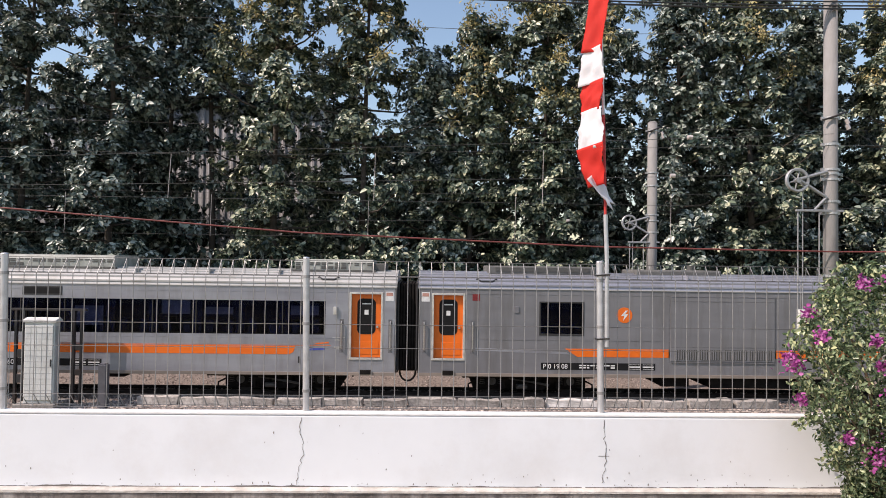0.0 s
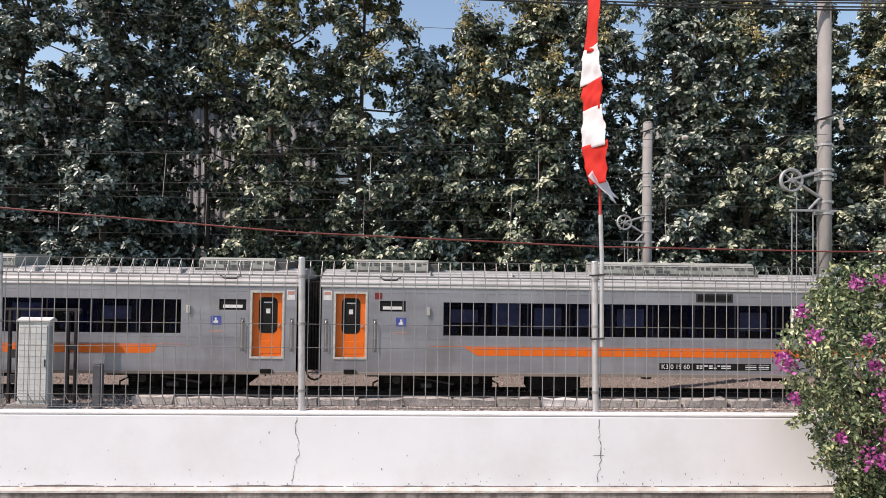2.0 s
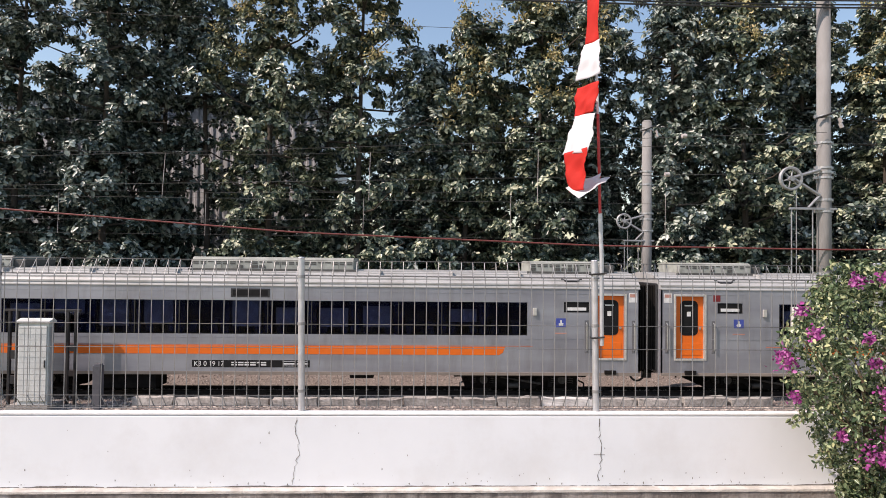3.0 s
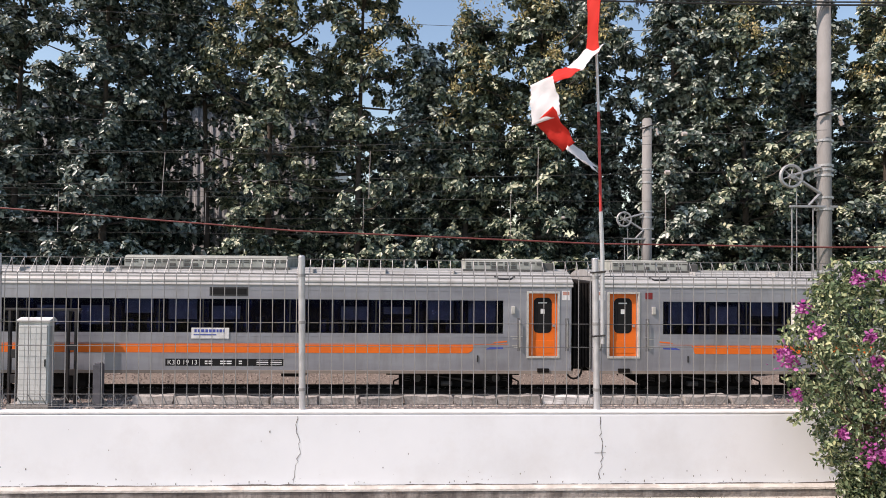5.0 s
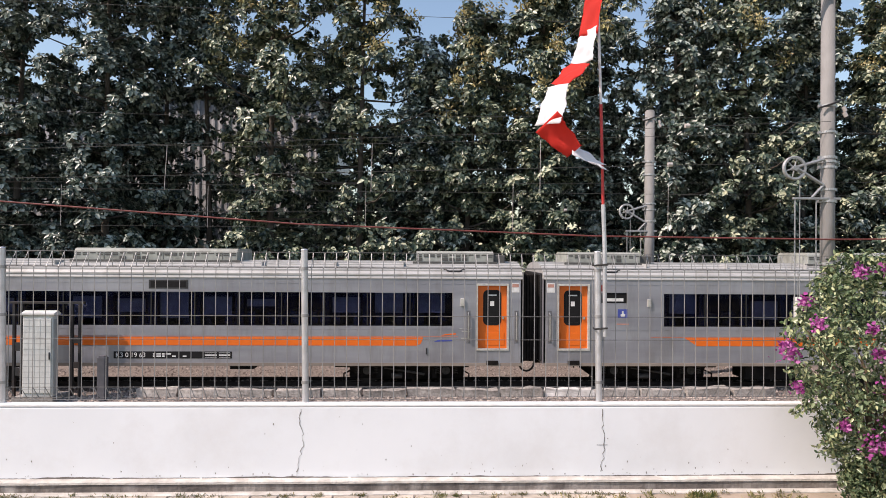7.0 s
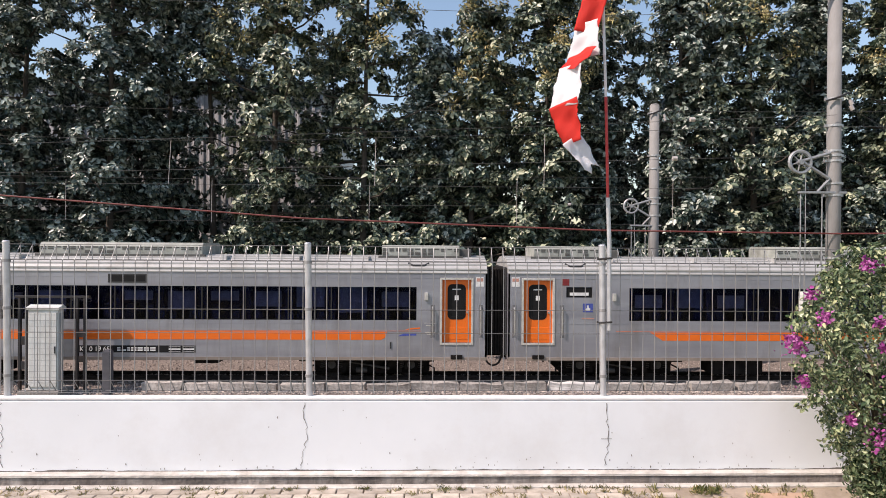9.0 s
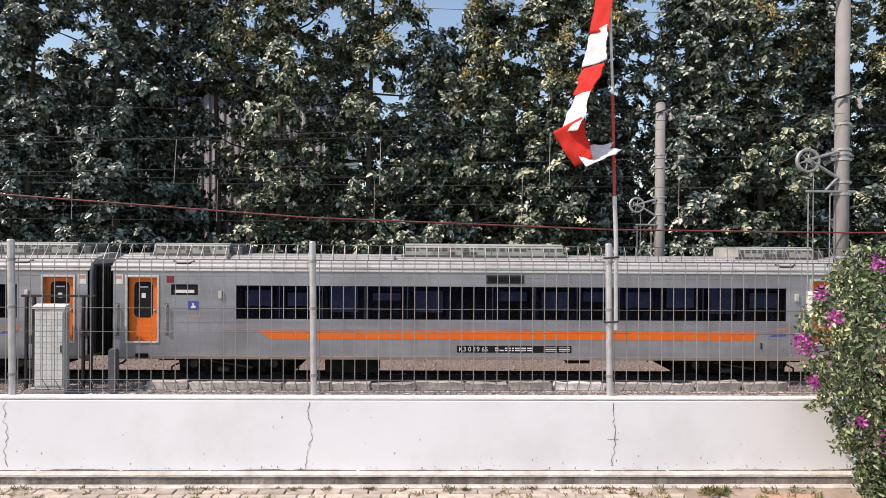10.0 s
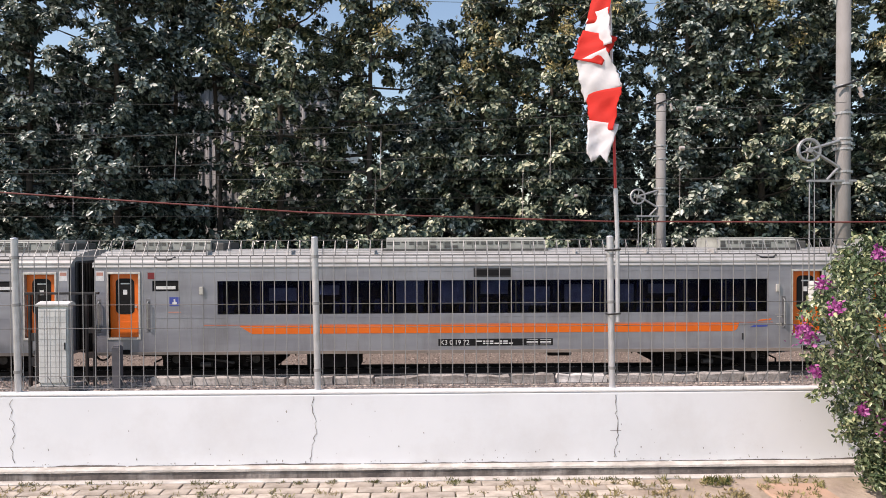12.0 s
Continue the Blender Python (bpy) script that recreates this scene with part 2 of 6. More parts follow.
M["cloth_red"] = cloth_material("red_cloth", (0.74, 0.04, 0.028))
M["cloth_white"] = cloth_material("white_cloth", (0.86, 0.86, 0.88))
# Ramp runs to near-black and pale grey: shade and sun highlights painted per leaf.
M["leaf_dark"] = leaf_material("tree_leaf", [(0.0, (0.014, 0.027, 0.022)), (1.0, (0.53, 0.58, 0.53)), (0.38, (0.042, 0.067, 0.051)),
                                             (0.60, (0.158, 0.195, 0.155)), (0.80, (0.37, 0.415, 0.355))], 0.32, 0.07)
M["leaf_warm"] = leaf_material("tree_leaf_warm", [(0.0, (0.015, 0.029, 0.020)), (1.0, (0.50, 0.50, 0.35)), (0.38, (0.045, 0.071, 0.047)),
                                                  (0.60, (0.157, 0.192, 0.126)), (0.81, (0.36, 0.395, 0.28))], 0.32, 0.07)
M["leaf_bush"] = leaf_material("bush_leaf", [(0.0, (0.026, 0.050, 0.024)), (1.0, (0.48, 0.49, 0.26)), (0.34, (0.085, 0.132, 0.062)),
                                             (0.64, (0.195, 0.255, 0.135)), (0.87, (0.36, 0.40, 0.22))], 0.27, 0.2)
M["bract"] = leaf_material("magenta_bract", [(0.0, (0.22, 0.025, 0.16)), (1.0, (0.62, 0.24, 0.50)), (0.5, (0.40, 0.065, 0.30))], 0.7, 0.3)
M["weed"] = leaf_material("weed_leaf", [(0.0, (0.06, 0.09, 0.025)), (1.0, (0.25, 0.20, 0.08)), (0.5, (0.12, 0.13, 0.04))], 0.7, 0.2)


# ---- mesh helpers ----
def mesh_of(bm, name, mat, smooth=False):
    me = bpy.data.meshes.new(name)
    bm.to_mesh(me)
    bm.free()
    me.materials.append(mat)
    if smooth:
        me.polygons.foreach_set("use_smooth", [True] * len(me.polygons))
    return me


def part(name, bm, mat, parent, label="", smooth=False):
    me = bm if isinstance(bm, bpy.types.Mesh) else mesh_of(bm, name, mat, smooth)
    ob = new(name, me)
    ob.parent = parent
    if label:
        tagged(ob, label)
    return ob


def thing(name, at=(0, 0, 0), label="", category="", group="", kind=""):
    ob = new(name)
    ob.empty_display_size = 0.1
    ob.location = at
    return tagged(ob, label, category, group, kind)


def lump(name, bm, mat, label, category, group="", kind="", at=(0, 0, 0), smooth=False):
    ob = new(name, mesh_of(bm, name, mat, smooth))
    ob.location = at
    return tagged(ob, label, category, group, kind)


def box(bm, x0, x1, y0, y1, z0, z1, bevel=0.0):
    m = Matrix.Translation(((x0 + x1) / 2, (y0 + y1) / 2, (z0 + z1) / 2)) @ Matrix.Diagonal((x1 - x0, y1 - y0, z1 - z0, 1))
    made = bmesh.ops.create_cube(bm, size=1, matrix=m)["verts"]
    if bevel:
        edges = list({e for v in made for e in v.link_edges})
        bmesh.ops.bevel(bm, geom=edges, offset=bevel, segments=2, affect="EDGES", profile=0.5)
    return bm


def boxed(*a, bevel=0.0):
    return box(bmesh.new(), *a, bevel=bevel)


def cyl(bm, p0, p1, r0, r1=None, seg=10):
    p0, p1 = Vector(p0), Vector(p1)
    d = p1 - p0
    m = Matrix.Translation((p0 + p1) / 2) @ d.to_track_quat("Z", "Y").to_matrix().to_4x4()
    bmesh.ops.create_cone(bm, cap_ends=True, segments=seg, radius1=r0, radius2=r0 if r1 is None else r1, depth=d.length, matrix=m)
    return bm


def tube(bm, points, r, seg=6):
    """A round bar along a bent line; r may be a list."""
    pts = [Vector(p) for p in points]
    rings = []
    up = Vector((0.3, 0.9, 0.2)).normalized()
    for i, p in enumerate(pts):
        d = (pts[min(i + 1, len(pts) - 1)] - pts[max(i - 1, 0)]).normalized()
        a = d.cross(up)
        a = a.normalized() if a.length > 1e-4 else Vector((1, 0, 0))
        b = d.cross(a)
        rad = float(r[i] if isinstance(r, (list, tuple)) else r)
        rings.append([bm.verts.new(p + rad * (math.cos(k * math.tau / seg) * a + math.sin(k * math.tau / seg) * b)) for k in range(seg)])
    for q0, q1 in zip(rings, rings[1:]):
        for k in range(seg):
            bm.faces.new((q0[k], q0[(k + 1) % seg], q1[(k + 1) % seg], q1[k]))
    bm.faces.new(rings[0][::-1])
    bm.faces.new(rings[-1])
    return bm


def extrude_profile(bm, profile, x0, x1, closed=True):
    """A (y, z) profile drawn out along x."""
    a = [bm.verts.new((x0, y, z)) for y, z in profile]
    b = [bm.verts.new((x1, y, z)) for y, z in profile]
    n = len(profile)
    for i in range(n if closed else n - 1):
        j = (i + 1) % n
        bm.faces.new((a[i], a[j], b[j], b[i]))
    if closed:
        bm.faces.new(a[::-1])
        bm.faces.new(b)
    bmesh.ops.recalc_face_normals(bm, faces=bm.faces[:])
    return bm


def wall_with_holes(bm, xs, zs, holes, y, depth):
    """A sheet in the plane y, cut at xs and zs, open at the cells inside holes (x0, x1, z0, z1), with reveals going back by depth."""
    xs, zs = sorted(set(round(v, 4) for v in xs)), sorted(set(round(v, 4) for v in zs))
    cache = {}

    def v(x, yy, z):
        k = (round(x, 4), round(yy, 4), round(z, 4))
        if k not in cache:
            cache[k] = bm.verts.new(k)
        return cache[k]

    def face(*q):
        try:
            bm.faces.new([v(*c) for c in q])
        except ValueError:
            pass

    for x0, x1 in zip(xs, xs[1:]):
        for z0, z1 in zip(zs, zs[1:]):
            cx, cz = (x0 + x1) / 2, (z0 + z1) / 2
            if not any(h[0] < cx < h[1] and h[2] < cz < h[3] for h in holes):
                face((x0, y, z0), (x1, y, z0), (x1, y, z1), (x0, y, z1))
    for x0, x1, z0, z1 in holes:
        face((x0, y, z0), (x0, y + depth, z0), (x1, y + depth, z0), (x1, y, z0))
        face((x0, y, z1), (x1, y, z1), (x1, y + depth, z1), (x0, y + depth, z1))
        face((x0, y, z0), (x0, y, z1), (x0, y + depth, z1), (x0, y + depth, z0))
        face((x1, y, z0), (x1, y + depth, z0), (x1, y + depth, z1), (x1, y, z1))
    return bm


def text_mesh(words, height, mat, name):
    c = bpy.data.curves.new(name, "FONT")
    c.body, c.size, c.extrude = words, height / 0.7, 0.002
    tmp = bpy.data.objects.new(name, c)
    scene.collection.objects.link(tmp)
    me = bpy.data.meshes.new_from_object(tmp.evaluated_get(bpy.context.evaluated_depsgraph_get()))
    bpy.data.objects.remove(tmp)
    me.materials.clear()
    me.materials.append(mat)
    return me


def leaf_cloud(name, places, normals, sizes, mat, droop=0.3, width=0.5, rng=None, facing=None):
    """Folded leaves (two halves meeting at the midrib), one per place, as one mesh."""
    rng = rng or np.random.default_rng(1)
    n = len(places)
    d = normals / np.linalg.norm(normals, axis=1, keepdims=True)
    d = d + np.array([0, 0, -droop])
    d /= np.linalg.norm(d, axis=1, keepdims=True)
    r = rng.normal(size=(n, 3))
    if facing is not None:
        # blades turned outwards like shingles: the given direction becomes the blade's normal
        r = facing / np.linalg.norm(facing, axis=1, keepdims=True)
        d = d - (d * r).sum(1, keepdims=True) * r
        d /= np.linalg.norm(d, axis=1, keepdims=True) + 1e-6
    s = np.cross(d, r)
    s /= np.linalg.norm(s, axis=1, keepdims=True)
    u = np.cross(s, d)
    L, W = sizes[:, None], sizes[:, None] * width
    curl = L * rng.uniform(-0.28, -0.02, (n, 1))
    outline = ((0, 0, 0), (0.28, 0.46, 0.13), (0.70, 0.38, 0.10), (1, 0, 0), (0.70, -0.38, 0.10), (0.28, -0.46, 0.13))
    verts = np.stack([places + a * L * d + b * W * s + c * L * u + curl * a * a * u for a, b, c in outline], axis=1).reshape(-1, 3)
    k = np.arange(n)[:, None, None] * 6
    faces = (np.array([[0, 1, 2, 3], [0, 3, 4, 5]])[None] + k).reshape(-1, 4)
    me = bpy.data.meshes.new(name)
    me.from_pydata(verts.tolist(), [], faces.tolist())
    me.materials.append(mat)
    me.polygons.foreach_set("use_smooth", [True] * len(me.polygons))
    return me


# ---- ground, wall, paving ----
def ground():
    bm = bmesh.new()
    rows = [(-1500, -0.13), (-60, -0.13), (4.60, -0.13), (4.95, -0.30), (5.25, -0.35), (8.0, -1.25), (11.0, -2.12), (15.6, -2.16), (17.0, -2.25), (19.0, -2.4), (20.4, -2.8), (25.8, -2.7), (26.6, -2.15), (60, -1.9), (400, -1.9), (2500, -1.9)]
    xs = [-2000, -200, -40, -15, 0, 15, 40, 200, 2000]
    g = [[bm.verts.new((x, y, z)) for x in xs] for y, z in rows]
    for a, b in zip(g, g[1:]):
        for i in range(len(xs) - 1):
            bm.faces.new((a[i], a[i + 1], b[i + 1], b[i]))
    lump("ground", bm, M["far_land"], "rough grassy ground falling away to the railway cutting", "ground", kind="structure")


ground()
WALL_TOP = 0.579


def low_wall():
    wall = thing("wall_front", (0, 5.0, 0), "low white rendered wall with hairline cracks under the fence", "wall", kind="structure")
    part("render_face", boxed(-30, 30, -0.15, -0.082, -0.35, WALL_TOP - 0.03, bevel=0.008), M["render"], wall)
    part("coping", boxed(-30, 30, -0.1525, -0.076, WALL_TOP - 0.028, WALL_TOP, bevel=0.01), M["cap"], wall, "white coping strip")
    rng = random.Random(4)
    for x, top, bottom, amp in ((-3.34, 0.53, 0.0, 0.035), (-0.955, 0.535, 0.0, 0.024), (1.485, 0.53, 0.0, 0.026)):
        bm = bmesh.new()
        pts, z, xx = [], top, x
        while z > bottom:
            pts.append((xx, z))
            z -= rng.uniform(0.012, 0.035)
            xx += rng.uniform(-amp, amp) * 0.6 + (x - xx) * 0.3
        for (xa, za), (xb, zb) in zip(pts, pts[1:]):
            w = rng.uniform(0.0010, 0.0034)
            q = [bm.verts.new(c) for c in ((xa - w, -0.1525, za), (xa + w, -0.1525, za), (xb + w, -0.1525, zb), (xb - w, -0.1525, zb))]
            bm.faces.new(q)
        part("crack", bm, M["crack"], wall, "thin dark crack")
    part("crack", boxed(1.44, 1.53, -0.1524, -0.1502, 0.238, 0.2405), M["crack"], wall)
    for k in range(130):
        x, z, s = rng.uniform(-4.2, 4.0), rng.uniform(0.0, 0.48), rng.uniform(0.0015, 0.0065)
        if k % 5:
            z = 0.005 + 0.10 * rng.random() ** 2.5
        bm = bmesh.new()
        n = 6
        bm.faces.new([bm.verts.new((x + s * rng.uniform(0.3, 1) * math.cos(i * math.tau / n), -0.1522, z + s * rng.uniform(0.5, 2.2) * math.sin(i * math.tau / n))) for i in range(n)])
        part("chip", bm, M["crack"] if k % 3 == 0 else M["plinth"], wall)


low_wall()


def rough_bar(x0, x1, y0, y1, z0, z1, amp):
    """A long bar with an uneven, chipped front edge."""
    bm = bmesh.new()
    n = int((x1 - x0) / 0.05)
    rings = []
    for i in range(n + 1):
        x = x0 + (x1 - x0) * i / n
        a = noise.noise(Vector((x * 3.0, y0 * 9, z1 * 31))) * amp + noise.noise(Vector((x * 14.0, y0, z1))) * amp * 0.7
        b = noise.noise(Vector((x * 5.0, y0 * 3 + 7, z1))) * amp
        rings.append([bm.verts.new(c) for c in ((x, y1, z0), (x, y0 + a * 0.5, z0), (x, y0 + a, z1 - 0.008 + b), (x, y0 + 0.012 + a * 1.6, z1 + b * 0.5), (x, y1, z1))])
    for p, q in zip(rings, rings[1:]):
        for k in range(5):
            j = (k + 1) % 5
            bm.faces.new((p[k], p[j], q[j], q[k]))
    bm.faces.new(rings[0])
    bm.faces.new(rings[-1][::-1])
    bmesh.ops.recalc_face_normals(bm, faces=bm.faces[:])
    return bm


def plinth():
    base = thing("plinth", (0, 0, 0), "stained concrete plinth step at the foot of the white wall", "kerb", kind="structure")
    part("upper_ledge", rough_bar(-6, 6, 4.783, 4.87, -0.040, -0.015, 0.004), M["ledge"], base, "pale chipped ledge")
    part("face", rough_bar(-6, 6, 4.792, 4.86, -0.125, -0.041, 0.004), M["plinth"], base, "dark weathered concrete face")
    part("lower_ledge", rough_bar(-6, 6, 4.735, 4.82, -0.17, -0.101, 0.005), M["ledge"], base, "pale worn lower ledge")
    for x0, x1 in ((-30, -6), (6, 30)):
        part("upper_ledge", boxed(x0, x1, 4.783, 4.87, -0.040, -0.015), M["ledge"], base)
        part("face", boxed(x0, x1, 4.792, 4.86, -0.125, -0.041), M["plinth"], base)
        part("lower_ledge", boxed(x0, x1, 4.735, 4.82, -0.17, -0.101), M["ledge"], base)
    rng = random.Random(15)
    # a ragged line of grime along the wall foot, thicker here and there
    x = -4.4
    while x < 4.2:
        w = rng.uniform(0.25, 0.8)
        n = int(w / 0.012)
        pts = [(x + w * k / n, -0.0145) for k in range(n + 1)]
        top = []
        for k in range(n, -1, -1):
            px = x + w * k / n
            swell = max(0.0, noise.noise(Vector((px * 1.3, 3.1, 0)))) * 0.016 + max(0.0, noise.noise(Vector((px * 9, 7.7, 0)))) * 0.007
            top.append((px, -0.0125 + 0.002 + swell * min(1.0, 6 * k / n, 6 * (n - k) / n) + rng.uniform(0, 0.002)))
        bm = bmesh.new()
        bm.faces.new([bm.verts.new((px, 4.8476, pz)) for px, pz in pts + top])
        part("dirt_line", bm, M["grime"], base, "dark dirt caught along the wall foot")
        x += w + rng.uniform(-0.01, 0.03)


plinth()


def paving():
    floor = thing("pavement", (0, 0, 0), "worn buff paving bricks in running bond before the wall", "pavement", kind="structure")
    rng = random.Random(8)
    proto = mesh_of(boxed(-0.101, 0.101, -0.049, 0.049, -0.06, 0.0, bevel=0.006), "paver", M["paver"])
    for j in range(7):
        y = 4.682 - j * 0.106
        for i in range(34):
            x = -3.75 + i * 0.212 + (0.106 if j % 2 else 0)
            if x > 1.7 + 0.25 * math.sin(j * 2.1) and j < 5:
                continue
            ob = part("paver", proto, None, floor)
            ob.matrix_basis = pose(x + rng.uniform(-0.002, 0.002), y, -0.110 + rng.uniform(-0.003, 0.003), rng.uniform(-0.6, 0.6), rng.uniform(-0.6, 0.6), rng.uniform(-0.8, 0.8))
    verts, faces = [], []
    for j in range(7, 60):
        y = 4.682 - j * 0.106
        for i in range(60):
            x = -6.3 + i * 0.212 + (0.106 if j % 2 else 0)
            b = len(verts)
            for dx, dy, z in ((-0.101, -0.049, -0.112), (0.101, -0.049, -0.112), (0.101, 0.049, -0.112), (-0.101, 0.049, -0.112),
                              (-0.103, -0.051, -0.122), (0.103, -0.051, -0.122), (0.103, 0.051, -0.122), (-0.103, 0.051, -0.122)):
                verts.append((x + dx, y + dy, z))
            faces += [(b, b + 1, b + 2, b + 3), (b, b + 4, b + 5, b + 1), (b + 1, b + 5, b + 6, b + 2), (b + 2, b + 6, b + 7, b + 3), (b + 3, b + 7, b + 4, b)]
    me = bpy.data.meshes.new("paver_rows")
    me.from_pydata(verts, [], faces)
    me.materials.append(M["paver_stuff"])
    tagged(part("paver_rows", me, None, floor), kind="stuff")
    lump("soil_strip", boxed(0.4, 30, 3.995, 4.735, -0.25, -0.119), M["soil"], "strip of bare dry soil before the plinth", "soil", kind="structure")
    lump("ground_slab", boxed(2.5, 2.98, 4.0, 4.60, -0.20, -0.104, bevel=0.01), M["slab"], "faded terracotta slab let into dry soil", "slab", kind="structure")


paving()


def weeds(name, count, x0, x1, y0, y1, z, height, mat, label, seed):
    rng = np.random.default_rng(seed)
    tufts = max(6, count // 14)
    cx, cy = rng.uniform(x0, x1, tufts), rng.uniform(y0, y1, tufts)
    pick = rng.integers(0, tufts, count)
    p = np.stack([cx[pick] + rng.normal(0, 0.02, count), cy[pick] + rng.normal(0, 0.015, count), np.full(count, z)], 1)
    d = np.stack([rng.normal(0, 0.6, count), rng.normal(0, 0.6, count), rng.uniform(0.4, 1.2, count)], 1)
    me = leaf_cloud(name, p, d, rng.uniform(0.4, 1.0, count) * height, mat, 0.1, 0.16, rng)
    tagged(new(name, me), label, "weeds", kind="stuff")


weeds("weeds", 900, -3.8, 3.2, 4.69, 4.735, -0.110, 0.035, M["weed"], "low green and dry weeds along the plinth foot", 3)
weeds("dry_grass", 1800, 0.6, 3.0, 4.10, 4.68, -0.115, 0.055, M["dry_grass"], "dry straw-coloured grass on bare soil", 5)
weeds("dry_grass", 900, -3.8, 0.6, 4.45, 4.70, -0.112, 0.035, M["dry_grass"], "sparse dry grass in the joints of the paving", 11)
weeds("weed_tuft", 160, 2.12, 2.32, 4.58, 4.68, -0.11, 0.06, M["weed"], "small leafy weed tuft at the plinth", 6)


# ---- fence ----
FENCE_Y = 4.905
LEAN = -0.0165
POST_X = [-10.538, -8.138, -5.738, -3.338, -0.938, 1.464, 3.862, 6.262, 8.662, 11.062]


def fence():
    post = thing("fence_post", (POST_X[0], FENCE_Y, 0), "round galvanised steel fence post set on the white wall", "fence post", "posts of the mesh fence")
    bm = cyl(bmesh.new(), (0, 0, WALL_TOP - 0.02), (0, 0, 1.81), 0.027, seg=16)
    part("tube", bm, M["galv"], post, smooth=False)
    bm = bmesh.new()
    bmesh.ops.create_uvsphere(bm, u_segments=14, v_segments=6, radius=0.029, matrix=Matrix.Translation((0, 0, 1.81)) @ Matrix.Diagonal((1, 1, 0.4, 1)))
    part("cap", bm, M["galv"], post)
    for z in (0.74, 1.28, 1.66):
        part("clamp", cyl(bmesh.new(), (0, 0, z - 0.012), (0, 0, z + 0.012), 0.031, seg=14), M["wire"], post)
    for x in POST_X[1:]:
        copy_thing(post, Matrix.Translation((x + 0.018, FENCE_Y, 0)) @ Matrix.Rotation(LEAN, 4, "Y"))
    post.matrix_basis = Matrix.Translation((POST_X[0] + 0.018, FENCE_Y, 0)) @ Matrix.Rotation(LEAN, 4, "Y")
    panel = thing("wire_fence", (POST_X[0], FENCE_Y, 0), "galvanised welded wire mesh panel with rolled top and foot", "fence", "mesh panels between the posts")
    n, width = 25, 2.4
    r = 0.0034
    up = tube(bmesh.new(), [(0, 0.085, 0.60), (0, 0, 0.70), (0, 0, 0.60), (0, 0, 1.665), (0, 0.085, 1.785), (0, 0.088, 1.67)], r, 5)
    upright = mesh_of(up, "upright_wire", M["wire"])
    for i in range(n):
        ob = part("upright_wire", upright, None, panel)
        ob.location = ((i + 0.5) * width / n, 0.0, 0.0)
    for y, z in ((0.085, 0.598), (-0.004, 0.60), (-0.004, 0.70), (-0.004, 1.085), (-0.004, 1.275), (-0.004, 1.665), (0.085, 1.79), (0.092, 1.668)):
        part("cross_wire", tube(bmesh.new(), [(0.0, y, z), (width, y, z)], 0.0026, 5), M["cross_wire"], panel)
    for x in POST_X[1:-1]:
        copy_thing(panel, Matrix.Translation((x, FENCE_Y, 0)))


fence()


def flagpole():
    pole = thing("flagpole", (1.46, FENCE_Y - 0.045, 0), "thin painted flagpole tied to the fence post", "flagpole")
    part("lower_tube", tube(bmesh.new(), [(0.045, 0, 1.12), (0.04, 0, 1.83), (0.025, 0, 2.20)], 0.017, 10), M["galv"], pole)
    part("red_section", tube(bmesh.new(), [(0.025, 0, 2.20), (0.003, 0, 3.02)], 0.012, 10), M["pole_red"], pole, "red painted section")
    part("white_section", tube(bmesh.new(), [(0.003, 0, 3.02), (-0.03, 0, 3.92), (-0.045, 0, 4.5)], 0.011, 10), M["pole_white"], pole, "white painted section")
    for z in (1.18, 1.70):
        part("tie", tube(bmesh.new(), [(-0.035 + 0.0, 0.075, z), (-0.035, 0.0, z), (0.06, -0.022, z + 0.01), (0.065, 0.03, z), (0.02, 0.08, z)], 0.008, 6), M["black"], pole, "black rubber tie")


flagpole()


# ---- railway bed ----
RAIL_Y, RAIL_TOP = 18.3, -1.91


